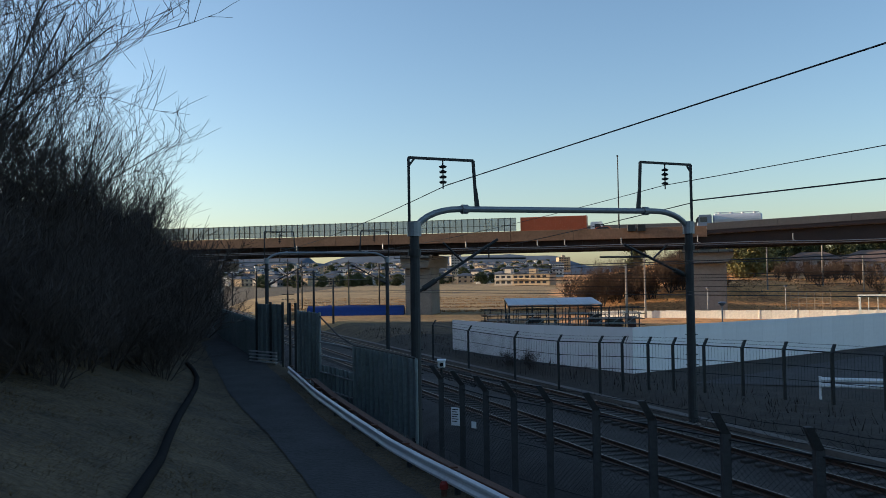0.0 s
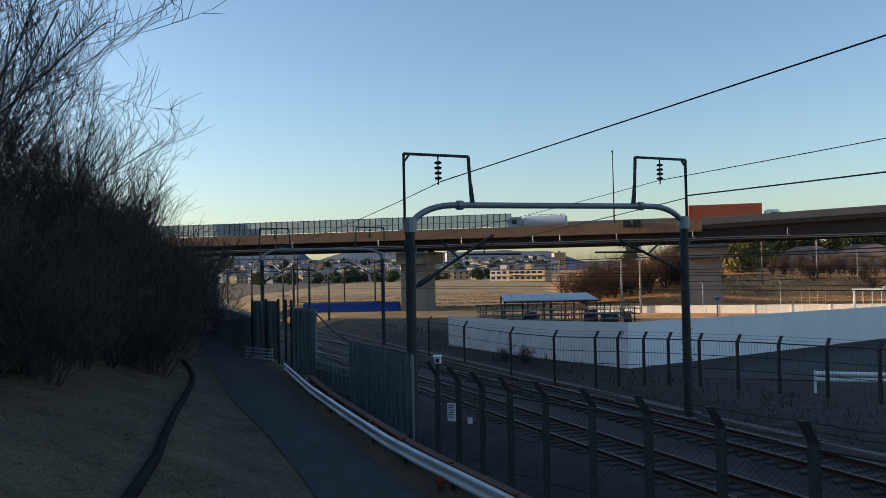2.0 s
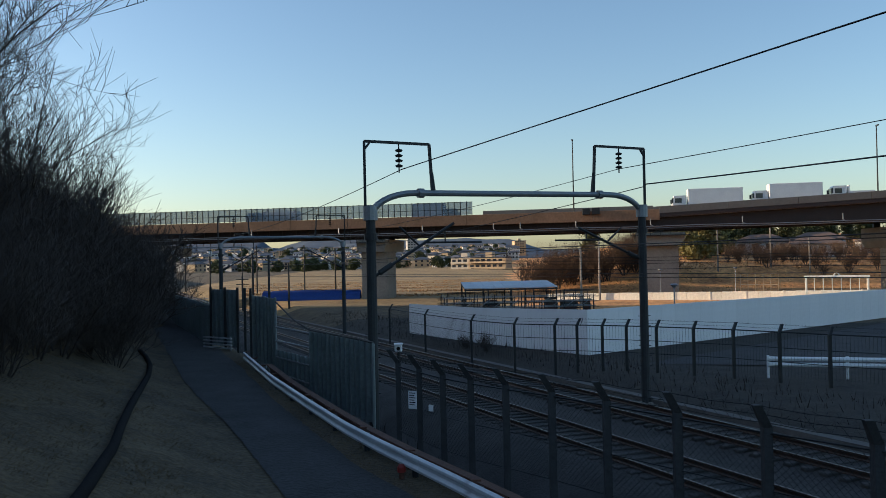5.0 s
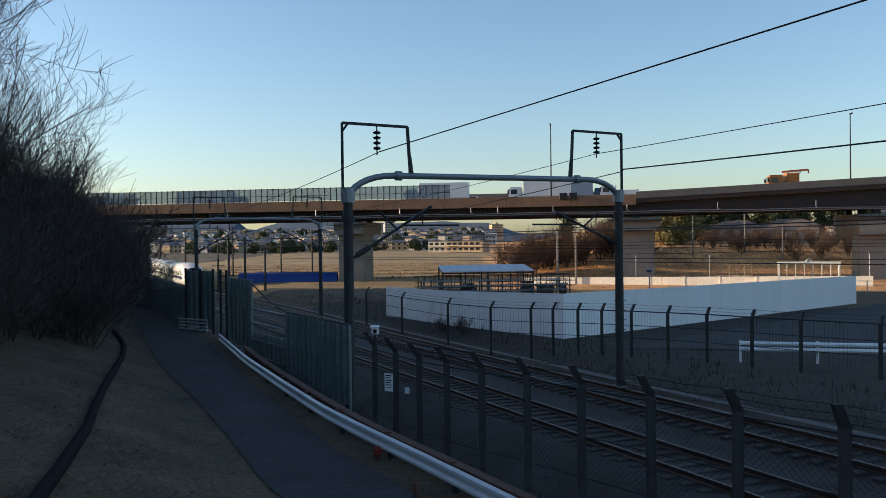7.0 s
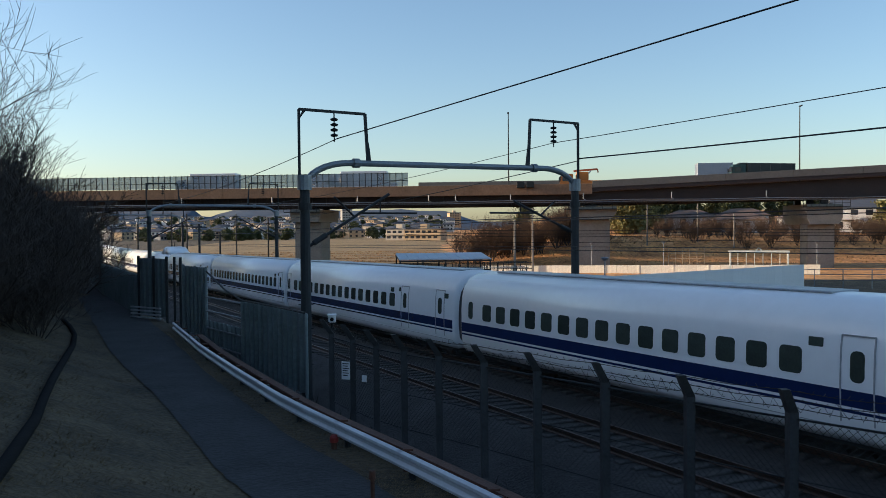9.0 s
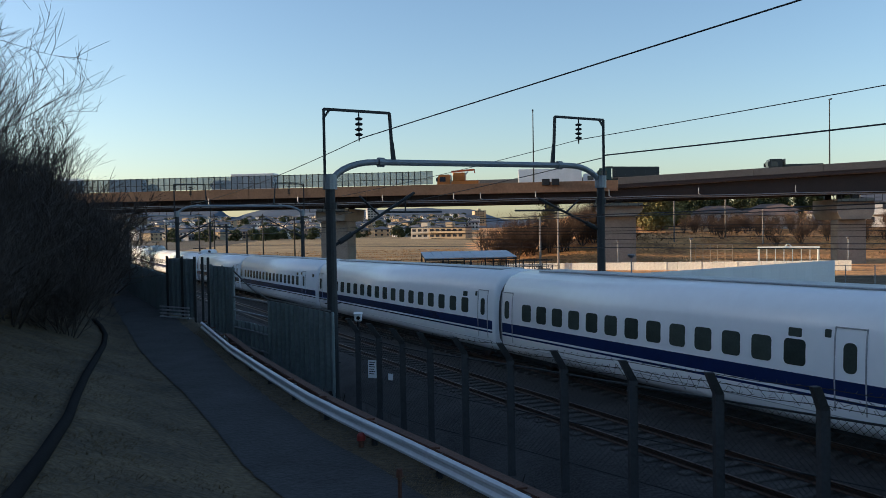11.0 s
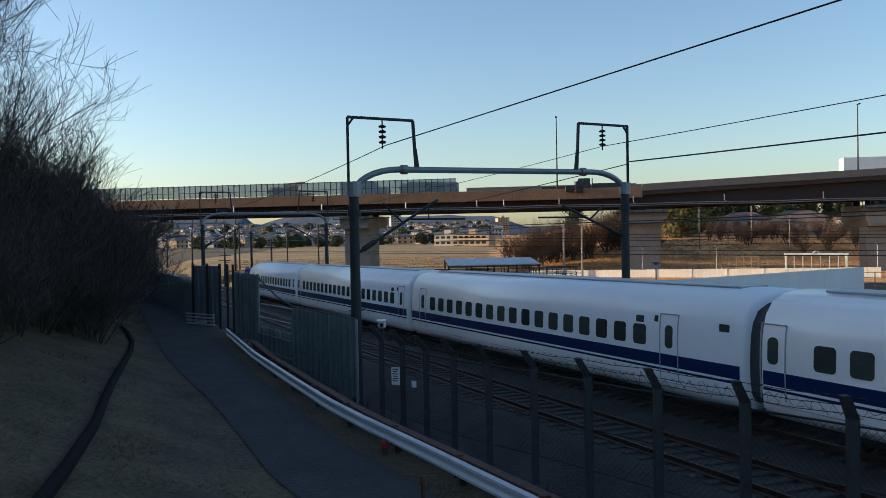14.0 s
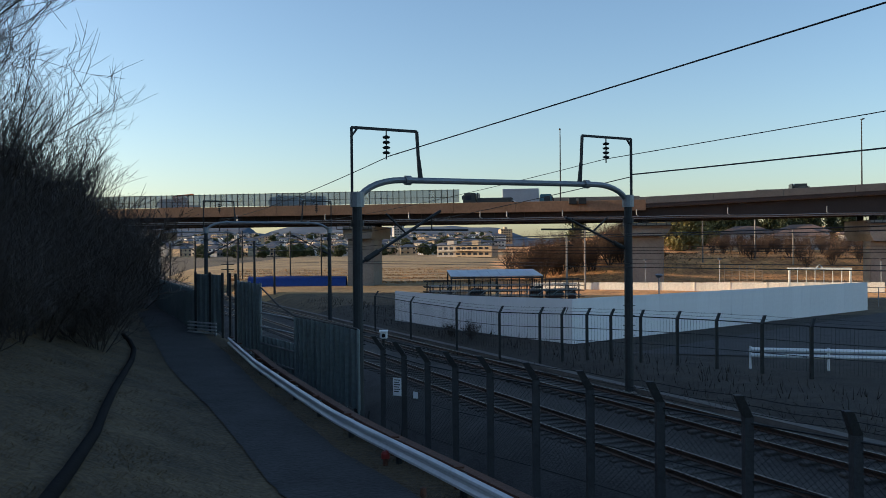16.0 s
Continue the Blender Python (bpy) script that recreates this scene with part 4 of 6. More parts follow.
def head_car():
    """An end car with a long flat bill; its nose points to -y."""
    c = empty("train_end_car", label="white high-speed train end car with a long flat nose", category="train car", group="high-speed train")
    y0, y1 = -HEADCAR / 2, HEADCAR / 2 - 0.28
    rings = [(y0 + d, nose_section(w, zr, zb, d)) for d, w, zr, zb in NOSE]
    rings += [(y1 - 0.12, section(3.38, ROOF, SKIRT)), (y1, section(3.2, ROOF - 0.12, SKIRT + 0.05))]
    vs, fs = loft(rings)
    mesh_ob("body", vs, fs, TRAINWHITE, c, smooth=True)
    n = len(rings[0][1])
    # wrap-round cab window, pointed at both ends
    mid = lambda f: abs(f - 10) / 5.0
    nose_patch("cab_window", list(np.linspace(5.0, 15.0, 31)), lambda f: 4.22 + 1.1 * mid(f) ** 2.2, lambda f: 5.5 + 0.12 * mid(f) ** 2 - 0.12 * mid(f) ** 8, y0, CABGLASS, c, "dark wrap-round cab window", 7, 0.025)
    for sx in (-1, 1):
        ff = [10 + sx * q for q in ((1.15, 1.6, 2.1, 2.6) if sx > 0 else (2.6, 2.1, 1.6, 1.15))]
        lens = nose_patch("headlamp", ff, lambda f: 3.40, lambda f: 3.66, y0, CABGLASS, c, "dark headlamp slit with amber lamps", 3, 0.02)
        for q in (1.45, 2.1):
            gf = sorted((10 + sx * (q - 0.2), 10 + sx * (q + 0.2)))
            nose_patch("bulb", gf, lambda f: 3.46, lambda f: 3.60, y0, LAMPGLOW, lens, "glowing amber lamp", 2, 0.032)
    # the stripe starts behind the nose as a wedge
    for side in (-1, 1):
        side_band("blue_stripe", y0 + 7.9, y1 - 0.14, 1.12, 1.50, side, TRAINBLUE, c)
        side_band("pinstripe", y0 + 7.5, y1 - 0.14, 0.98, 1.05, side, TRAINBLUE, c)
        x0, x1 = (side_x(1.2) + 0.01) * side, (side_x(1.2) + 0.015) * side
        fs = [(0, 1, 2)] if side < 0 else [(2, 1, 0)]
        mesh_ob("stripe_point", [(1.675 * side, y0 + 5.2, 1.12), (x1, y0 + 7.9, 1.5), (x1, y0 + 7.9, 1.12)], [f[::-1] for f in fs], TRAINBLUE, c)
        for i in range(15):
            put("window", WIN[side], c, y0 + 10.3 + i * 1.04)
        door(c, y0 + 8.5, side)
        put("door_window", SMALLWIN[side], c, y0 + 7.6)
        put("door_window", SMALLWIN[side], c, y1 - 0.9)
        put("route_display", LAMPWIN[side], c, y0 + 9.6)
        # type mark on the cab side
        for k, (a, b) in enumerate(((0.0, 0.12), (0.16, 0.30), (0.36, 0.52), (0.58, 0.76), (0.82, 1.0))):
            yy = y0 + 6.1 + (1.0 - b if side < 0 else a)
            g = Shape()
            x = lambda y, z, s_=side: (nose_x(y - y0, z) - 0.004) * s_
            letter(g, k, x, yy, b - a, 1.74, 0.24, side)
            g.make("type_mark", DARK, c)
    sk = Shape()
    for side in (-1, 1):
        x = (side_x(0.62) + 0.004) * side
        sk.beam((x, y0 + 8.5, 0.62), (x, y1 - 0.2, 0.62), 0.02)
    sk.make("skirt_seam", UNDERGREY, c)
    Shape().box(-0.55, y0 + 10, ROOF - 0.03, 0.55, y1 - 1.2, ROOF + 0.03, bev=0.02).make("roof_strip", UNDERGREY, c)
    Shape().box(-1.3, y0 + 4, 0.12, 1.3, y1 - 0.5, 0.4).make("underframe", UNDER, c)
    bogies(c, (y0 + 6.5, y1 - 4))
    return c


def letter(g, k, x, y, w, z, h, side):
    """Plain bars, then the strokes of 7, 0, 0, on the side; y runs to the reader's right on the near side."""
    t = 0.03

    def bar(a0, b0, a1, b1):
        f = lambda a: y + (1 - a if side < 0 else a) * w
        g.beam((x(f(a0), z + b0 * h), f(a0), z + b0 * h), (x(f(a1), z + b1 * h), f(a1), z + b1 * h), t, t)
    strokes = {0: [(0.5, 0, 0.5, 1), (0.1, 0.1, 0.9, 0.1)], 1: [(0.2, 0, 0.2, 1), (0.2, 0.75, 0.9, 0.75)],
               2: [(0.05, 1, 0.95, 1), (0.95, 1, 0.35, 0)],
               3: [(0.1, 0, 0.1, 1), (0.1, 1, 0.9, 1), (0.9, 1, 0.9, 0), (0.9, 0, 0.1, 0)]}
    for q in strokes[min(k, 3)]:
        bar(*q)


# how far along the tracks the train's leading tip stands, second by second
TIP = [
    (0, 600),
    (6.5, 161.5),
    (7, 130.0),
    (7.5, 96.2),
    (8, 64.3),
    (8.5, 34.3),
    (9, 3.4),
    (11.5, -154.4),
    (12, -184.2),
    (12.5, -217.4),
    (13, -247.3),
    (13.5, -281.0),
    (14, -310.5),
    (14.5, -341.6),
    (15, -373.7),
    (15.5, -404.5),
    (16, -434.5),
]


def tip_at(t):
    ts = [a for a, b in TIP]
    if t <= ts[0]:
        return TIP[0][1]
    return float(np.interp(t, ts, [b for a, b in TIP]))


def build_train():
    cars = []
    lead = head_car()
    cars.append((lead, HEADCAR / 2, 0))
    protos = {}
    at = HEADCAR
    for kind in ORDER:
        if kind not in protos:
            c = protos[kind] = middle_car(kind)
        else:
            c = copy_thing(protos[kind], Matrix.Identity(4))
        cars.append((c, at + CAR / 2, 0))
        at += CAR
    cars.append((copy_thing(lead, Matrix.Identity(4)), at + HEADCAR / 2, 180))
    return cars


TRAIN = build_train()


def car_rows(back, turn):
    rows = []
    for t in sorted({a for a, b in TIP} | set(np.arange(0, 16.01, 1.0))):
        s = tip_at(t) + back
        a, b = track(s - 8.75), track(s + 8.75)
        p = (a + b) / 2
        ang = math.degrees(math.atan2(-(b.x - a.x), b.y - a.y))
        slope = math.degrees(math.atan2(b.z - a.z, 17.5))
        rows.append((float(t), pose(p.x, p.y, p.z + RIDE, 0, 0, ang) @ pose(0, 0, 0, slope) @ pose(0, 0, 0, 0, 0, turn)))
    return rows


# ---- bare trees on the bank ----
def grow(s, fine, p, d, length, r, level, rng, droop, up, spread, kids):
    """One limb and, from it, its smaller limbs: angular and rising. Thin ones go into the twig mesh."""
    n = 4 if level > 1 else 2
    pts, dirs = [p.copy()], [d.copy()]
    for i in range(n):
        d = (d + Vector((rng.uniform(-1, 1), rng.uniform(-1, 1), rng.uniform(-0.8, 0.8))) * (0.18 if level > 1 else 0.13) + Vector((0, 0, up - droop * (level < 2)))).normalized()
        pts.append(pts[-1] + d * (length / n))
        dirs.append(d.copy())
    radii = [r * (1 - 0.5 * i / n) for i in range(n + 1)]
    (s if level > 2 else fine).tube(pts, radii, 6 if level > 3 else (4 if level > 2 else 3), False)
    if level == 0:
        return
    for k in range(kids[level]):
        q = (k + rng.uniform(0.3, 1.0)) / kids[level] * 0.85 + 0.15
        i = min(n - 1, int(q * n))
        b = pts[i].lerp(pts[i + 1], min(1.0, q * n - i))
        side = Vector((rng.uniform(-1, 1), rng.uniform(-1, 1), rng.uniform(-0.2, 0.9))).normalized()
        nd = (dirs[i] * (1 - spread) + side * spread).normalized()
        grow(s, fine, b, nd, length * rng.uniform(0.42, 0.74), max(0.0095, radii[i] * 0.56), level - 1, rng, droop, up, spread, kids)


def bare_tree(seed, height, stems, levels, kids, label, r0=0.09, droop=0.02, up=0.07, spread=0.52, tilt=0.75, name="bare_tree", twig=None):
    rng = random.Random(seed)
    t = empty(name, label=label, category="tree")
    trunk, fine = Shape(), Shape()
    for i in range(stems):
        a = 2 * math.pi * (i + rng.uniform(-0.3, 0.3)) / stems
        lean = rng.uniform(0.15, tilt)
        d = Vector((math.cos(a) * lean, math.sin(a) * lean, 1)).normalized()
        grow(trunk, fine, Vector((0.12 * math.cos(a), 0.12 * math.sin(a), -0.3)), d, height * rng.uniform(0.56, 0.84), r0 * rng.uniform(0.7, 1.1), levels, rng, droop, up, spread, kids)
    trunk.make("trunk", BARK, t)
    o = fine.make("twig_mass", twig or TWIG, t)
    o["kind"] = "stuff"
    return t


KIDS = [0, 4, 5, 5, 6]
KIDS_DENSE = [0, 4, 4, 6, 6]
TREE_LABEL = "leafless tree with dense thin twigs on the bank"


def place_tree(t, x, y, turn=0, scale=1.0, sink=0.1):
    t.matrix_basis = pose(x, y, ground_z(x, y) - sink, 0, 0, turn) @ Matrix.Diagonal((scale, scale, scale, 1))
    return t


def copy_tree(t, x, y, turn, scale):
    c = copy_thing(t, pose(x, y, ground_z(x, y) - 0.1, 0, 0, turn))
    c.scale = (scale, scale, scale)
    return c


def build_bank_trees():
    a = place_tree(bare_tree(3, 9.8, 6, 4, KIDS_DENSE, TREE_LABEL, 0.11, 0.05, 0.07), -14.3, 18.5, 200)
    b = place_tree(bare_tree(8, 6.4, 6, 4, KIDS_DENSE, TREE_LABEL, 0.09, 0.03, 0.07), -12.7, 24.0, 50)
    c = place_tree(bare_tree(12, 3.9, 8, 4, KIDS_DENSE, "low leafless shrub with tangled twigs", 0.05, 0.03, 0.02, 0.5, 1.1, "bare_shrub"), -9.9, 27.0)
    copy_tree(a, -14.7, 22.0, 140, 1.0)
    copy_tree(a, -13.8, 15.6, 250, 0.9)
    copy_tree(a, -16.5, 28.5, 230, 0.95)
    copy_tree(b, -13.4, 31.5, 10, 0.9)
    copy_tree(b, -15.6, 36.0, 200, 0.9)
    copy_tree(b, -19.0, 41.0, 120, 1.0)
    copy_tree(b, -19.5, 49.0, 300, 0.9)
    for x, y, r, s in ((-9.4, 21.0, 70, 0.55), (-11.0, 30.5, 160, 0.8), (-12.9, 33.6, 250, 0.85), (-12.0, 35.5, 90, 0.7), (-14.4, 38.5, 20, 0.9), (-13.9, 41.8, 200, 0.75), (-16.6, 46, 60, 0.95), (-17.8, 53, 310, 1.0), (-15.5, 50, 130, 0.9), (-20.5, 60, 200, 1.1), (-24, 70, 40, 1.3),
                       (-12.2, 20.5, 210, 0.8), (-9.4, 13.4, 40, 0.75), (-8.1, 16.6, 300, 0.5), (-10.6, 12.0, 110, 0.95), (-8.6, 15.2, 10, 0.5), (-9.0, 17.4, 120, 0.6), (-10.2, 19.2, 260, 0.75), (-9.8, 23.3, 80, 0.75), (-10.6, 15.8, 190, 0.8), (-8.9, 25.2, 330, 0.5), (-13.6, 24.5, 280, 1.0), (-13.2, 27.5, 30, 1.05), (-11.9, 27.8, 100, 0.9), (-15.2, 32.2, 330, 1.1), (-16.4, 37.5, 170, 1.2), (-15.6, 42.0, 240, 1.15)):
        copy_tree(c, x, y, r, s)
    for x, y, r, s in ((5.6, 58.8, 0, 0.26), (4.2, 61.0, 120, 0.24)):
        copy_tree(c, x, y, r, s)
    return a, b, c


T_TALL, T_MID, T_LOW = build_bank_trees()


# ---- grass, fallen stalks and the black drain pipe ----
def build_turf():
    rng = random.Random(5)
    s = Shape()
    for i in range(70000):
        y = 7 + 24 * rng.random() ** 1.4
        x = path_left(y) - 0.1 - (rng.random() ** 0.8) * (7 + 0.2 * y) if rng.random() < 0.72 else guard_line(y) - 1.2 + rng.random() * 1.5
        z = ground_z(x, y)
        h, a, w = rng.uniform(0.012, 0.05), rng.uniform(0, 6.28), rng.uniform(0.004, 0.011)
        lx, ly = rng.uniform(-0.04, 0.12), rng.uniform(-0.1, 0.06)
        dx, dy = w * math.cos(a), w * math.sin(a)
        s.add([(x - dx, y - dy, z - 0.02), (x + dx, y + dy, z - 0.02), (x + lx, y + ly, z + h)], [(0, 1, 2)])
    tagged(s.make("grass_blades", STRAW), "short dry brown grass on the bank", "grass", kind="stuff")
    s = Shape()
    for i in range(5000):
        y = 18 + 75 * rng.random()
        x = guard_line(y) + 3.0 + rng.random() * 5.0 if rng.random() < 0.5 else None
        if x is None:
            q = track(rng.uniform(-5, 100), rng.uniform(6.2, 12))
            x, y = q.x, q.y
        z = ground_z(x, y)
        h, a, w = rng.uniform(0.15, 0.6), rng.uniform(0, 6.28), rng.uniform(0.01, 0.03)
        lx, ly = rng.uniform(-0.2, 0.2), rng.uniform(-0.2, 0.2)
        s.add([(x - w * math.cos(a), y - w * math.sin(a), z - 0.05), (x + w * math.cos(a), y + w * math.sin(a), z - 0.05), (x + lx, y + ly, z + h)], [(0, 1, 2)])
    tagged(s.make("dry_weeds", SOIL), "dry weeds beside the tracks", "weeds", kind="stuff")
    pipe = PIPE
    tagged(Shape().tube([(x, y, ground_z(x, y) + 0.05) for x, y in pipe], 0.085, 8).make("drain_hose", RUBBER, smooth=True), "black drain hose lying in the grass", "hose")
    for x, y in ((0.35, 10.2), (3.2, 12.6)):
        o = empty("marker_stake", pose(x, y, ground_z(x, y)), "short rusty stake beside the guard rail", "stake", "stakes")
        Shape().tube([(0, 0, -0.2), (0, 0, 0.62)], 0.03, 6).make("rod", RUST, o)
        Shape().tube([(0, 0, 0.6), (0, 0, 0.7)], [0.05, 0.035], 8).make("cap", RUST, o)


STRAW = mat("straw_grass", (0.036, 0.029, 0.016), 0.95, scale=1.3, vary=0.5, bump=0, second=(0.15, 0.11, 0.06), big=0.1)
RUBBER = mat("black_rubber", (0.010, 0.010, 0.011), 0.95, scale=3, vary=0.3, bump=0.2, spec=0.1)
PIPE = [(-3.07, 6.36), (-3.43, 7.93), (-3.9, 10.0), (-4.24, 11.4), (-4.65, 13.0), (-5.2, 14.95), (-5.96, 17.75), (-6.85, 21.15), (-7.95, 25.3), (-8.86, 28.4), (-9.65, 30.5), (-10.5, 32.4)]
build_turf()


# ---- distance: hills, town, woods ----
def build_hills():
    def ridge(name, y, pts, label):
        xs = np.linspace(pts[0][0], pts[-1][0], 160)
        vs, fs = [], []
        for i, x in enumerate(xs):
            h = float(np.interp(x, [a for a, b in pts], [b for a, b in pts]))
            h += 5 * noise.noise((x * 0.012, y, 0)) + 2.2 * noise.noise((x * 0.05, y, 3))
            vs += [(x, y - 500, -2), (x, y - 160, h * 0.62 + 3 * noise.noise((x * 0.03, 7, y))), (x, y, h), (x, y + 300, -2)]
        for i in range(len(xs) - 1):
            for j in range(3):
                fs.append((i * 4 + j, i * 4 + 4 + j, i * 4 + 5 + j, i * 4 + 1 + j))
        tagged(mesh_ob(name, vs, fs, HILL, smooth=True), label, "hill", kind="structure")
    ridge("backdrop_hills", 3600, [(-2600, 70), (-1500, 95), (-900, 100), (-620, 92), (-580, 50), (-520, 74), (-430, 96), (-200, 100), (0, 84), (200, 50), (700, 30), (3000, 40)], "wooded hills far away, coloured blue for haze")
    ridge("backdrop_ridge", 2900, [(-2400, 40), (-600, 30), (-330, 38), (-180, 66), (150, 72), (380, 66), (470, 30), (560, 12), (2600, 20)], "wooded ridge far away, coloured dark blue for haze")


WALLS = [mat("house_wall_" + n, c, 0.9, scale=0.5, vary=0.12, bump=0.05, rand=0.18) for n, c in (("cream", (0.50, 0.44, 0.36)), ("white", (0.60, 0.59, 0.57)), ("grey", (0.34, 0.34, 0.34)), ("ochre", (0.44, 0.33, 0.21)))]
ROOFS = [mat("roof_" + n, c, 0.7, scale=0.8, vary=0.2, bump=0.2, rand=0.2) for n, c in (("slate", (0.07, 0.08, 0.10)), ("brown", (0.13, 0.09, 0.07)), ("blue", (0.09, 0.10, 0.12)))]
PANE = mat("window_pane", (0.03, 0.035, 0.045), 0.1, 0.0, bump=0, vary=0.2, rand=0.3)


def house(w, d, floors, wall, roof, label, hip=True):
    h = empty("house", label=label, category="house")
    H = floors * 2.8
    Shape().box(-w / 2, -d / 2, -1.5, w / 2, d / 2, H, bev=0.05).make("wall", wall, h)
    o, r = 0.5, (w - d) / 2 if hip else w / 2 + 0.5
    rz = H + d * 0.24
    vs = [(-w / 2 - o, -d / 2 - o, H), (w / 2 + o, -d / 2 - o, H), (w / 2 + o, d / 2 + o, H), (-w / 2 - o, d / 2 + o, H), (-max(r, 0.4), 0, rz), (max(r, 0.4), 0, rz)]
    vs += [(x, y, z - 0.15) for x, y, z in vs[:4]]
    fs = [(0, 1, 5, 4), (1, 2, 5), (2, 3, 4, 5), (3, 0, 4), (6, 7, 1, 0), (7, 8, 2, 1), (8, 9, 3, 2), (9, 6, 0, 3), (9, 8, 7, 6)]
    mesh_ob("roof", vs, fs, roof, h)
    win = None
    for f in range(floors):
        for x in np.linspace(-w / 2 + 1.4, w / 2 - 1.4, max(2, int(w / 3))):
            for y, t in ((-d / 2, 0),):
                if win is None:
                    win = Shape().box(-0.75, -0.04, 0, 0.75, 0.02, 1.3).make("window", PANE, h)
                    ws = [win]
                else:
                    ws = [new("window", win.data)]
                for q in ws:
                    q.parent = h
                    q.matrix_basis = pose(x, y, f * 2.8 + 0.9, 0, 0, t)
    if floors > 1:
        Shape().box(-w / 2 + 0.6, -d / 2 - 1.1, 2.7, 1.0, -d / 2, 2.85).box(-w / 2 + 0.6, -d / 2 - 1.1, 2.85, 1.0, -d / 2 - 1.02, 3.8).make("balcony", wall, h)
    return h


def block(w, d, floors, wall, label):
    b = empty("apartment_block", label=label, category="building")
    H = floors * 3.0
    Shape().box(-w / 2, -d / 2, -2, w / 2, d / 2, H, bev=0.1).make("wall", wall, b)
    Shape().box(-w / 2 - 0.2, -d / 2 - 0.2, H, w / 2 + 0.2, d / 2 + 0.2, H + 0.5).make("roof", ROOFS[0], b)
    Shape().box(-2, -2, H + 0.5, 2, 2, H + 3).make("stair_head", wall, b)
    first = None
    for f in range(floors):
        Shape().box(-w / 2 + 0.2, -d / 2 - 1.2, f * 3, w / 2 - 0.2, -d / 2, f * 3 + 0.15).box(-w / 2 + 0.2, -d / 2 - 1.2, f * 3 + 0.15, w / 2 - 0.2, -d / 2 - 1.1, f * 3 + 1.05).make("balcony", wall, b)
        for x in np.arange(-w / 2 + 1.8, w / 2 - 1, 3.4):
            o = Shape().box(-1.1, -0.05, 0.3, 1.1, 0.02, 2.4).make("window", PANE, b) if first is None else new("window", first.data)
            first = first or o
            o.parent, o.location = b, (x, -d / 2, f * 3)
    return b


def place(o, x, y, turn, z=None):
    o.matrix_basis = pose(x, y, ground_z(x, y) if z is None else z, 0, 0, turn)
    return o


def build_town():
    rng = random.Random(21)
    labels = ("cream rendered house with a dark tiled roof", "white two-storey house with a slate roof", "grey low house with a brown roof", "ochre house with a blue tiled roof")
    protos = [house(10, 7, 2, WALLS[0], ROOFS[0], labels[0]), house(9, 8, 2, WALLS[1], ROOFS[0], labels[1], False), house(12, 7, 1, WALLS[2], ROOFS[1], labels[2]), house(11, 8, 2, WALLS[3], ROOFS[2], labels[3])]
    spots = []
    for i in range(420):
        y = 560 + 800 * rng.random() ** 1.3
        x = rng.uniform(-0.36 * y, 0.135 * y)
        if all((x - a) ** 2 + (y - b) ** 2 > 90 for a, b in spots) and not (y < 330 and -20 < x < 30):
            spots.append((x, y))
    for i, (x, y) in enumerate(spots):
        if i < 4:
            place(protos[i], x, y, rng.choice((0, -20, -35, 60)))
        else:
            copy_thing(protos[rng.randrange(4)], pose(x, y, ground_z(x, y) + max(0, (y - 600) * 0.03), 0, 0, rng.choice((0, -15, -30, -40, 60))))
    place(block(22, 9, 2, WALLS[3], "ochre apartment block with balconies"), 46, 450, -28)
    place(block(14, 9, 2, WALLS[0], "cream apartment block with balconies"), 33, 458, -28)
    place(block(12, 12, 7, WALLS[2], "grey apartment tower far off"), 6, 980, 10, 8)
    place(block(16, 12, 6, WALLS[3], "brown office block far off"), 152, 1100, 10, 8)
    place(block(20, 11, 5, WALLS[1], "white hospital-like block far off"), -205, 860, 25)
    place(block(26, 12, 4, WALLS[1], "white low block far off"), -215, 790, 15)
    place(block(18, 12, 5, WALLS[0], "cream block far off"), -255, 980, 15)
    # houses on the bank to the right
    for x, y, k, turn in ((85, 192, 2, -22), (103, 200, 2, -35), (92, 180, 2, -28), (119, 178, 1, -30), (136, 180, 0, -25), (112, 186, 2, -20)):
        copy_thing(protos[k], pose(x, y, ground_z(x, y), 0, 0, turn))


def leafy(seed, h, w, leaf, label, n=1900, low=0.12, size=1.15):
    rng = random.Random(seed)
    t = empty("evergreen_tree", label=label, category="tree")
    s = Shape().tube([(0, 0, -0.5), (0.1, 0, h * 0.5), (0, 0.1, h * 0.95)], [0.28, 0.18, 0.05], 6)
    cl = []
    for i in range(22):
        q = rng.uniform(low, 1.0)
        r = w * (1 - 0.75 * (q - low)) * rng.uniform(0.35, 1.0)
        a = rng.uniform(0, 6.28)
        c = Vector((math.cos(a) * r, math.sin(a) * r, h * q))
        s.tube([(0, 0, h * q * 0.8), c], [0.08, 0.02], 4, False)
        cl.append((c, rng.uniform(0.8, 1.7)))
    s.make("trunk", BARK, t)
    f = Shape()
    for i in range(n):
        c, r = rng.choice(cl)
        d = Vector((rng.gauss(0, 1), rng.gauss(0, 1), rng.gauss(0, 0.7))) * r * 0.55
        p = c + d
        a = Vector((rng.uniform(-1, 1), rng.uniform(-1, 1), rng.uniform(-1, 1))).normalized() * size * rng.uniform(0.5, 1)
        b = a.cross(Vector((rng.uniform(-1, 1), rng.uniform(-1, 1), rng.uniform(-1, 1)))).normalized() * size * 0.4
        f.add([p - a * 0.5, p + b * 0.5, p + a * 0.5, p - b * 0.5], [(0, 1, 2, 3)])
    f.make("crown", leaf, t)["kind"] = "stuff"
    return t


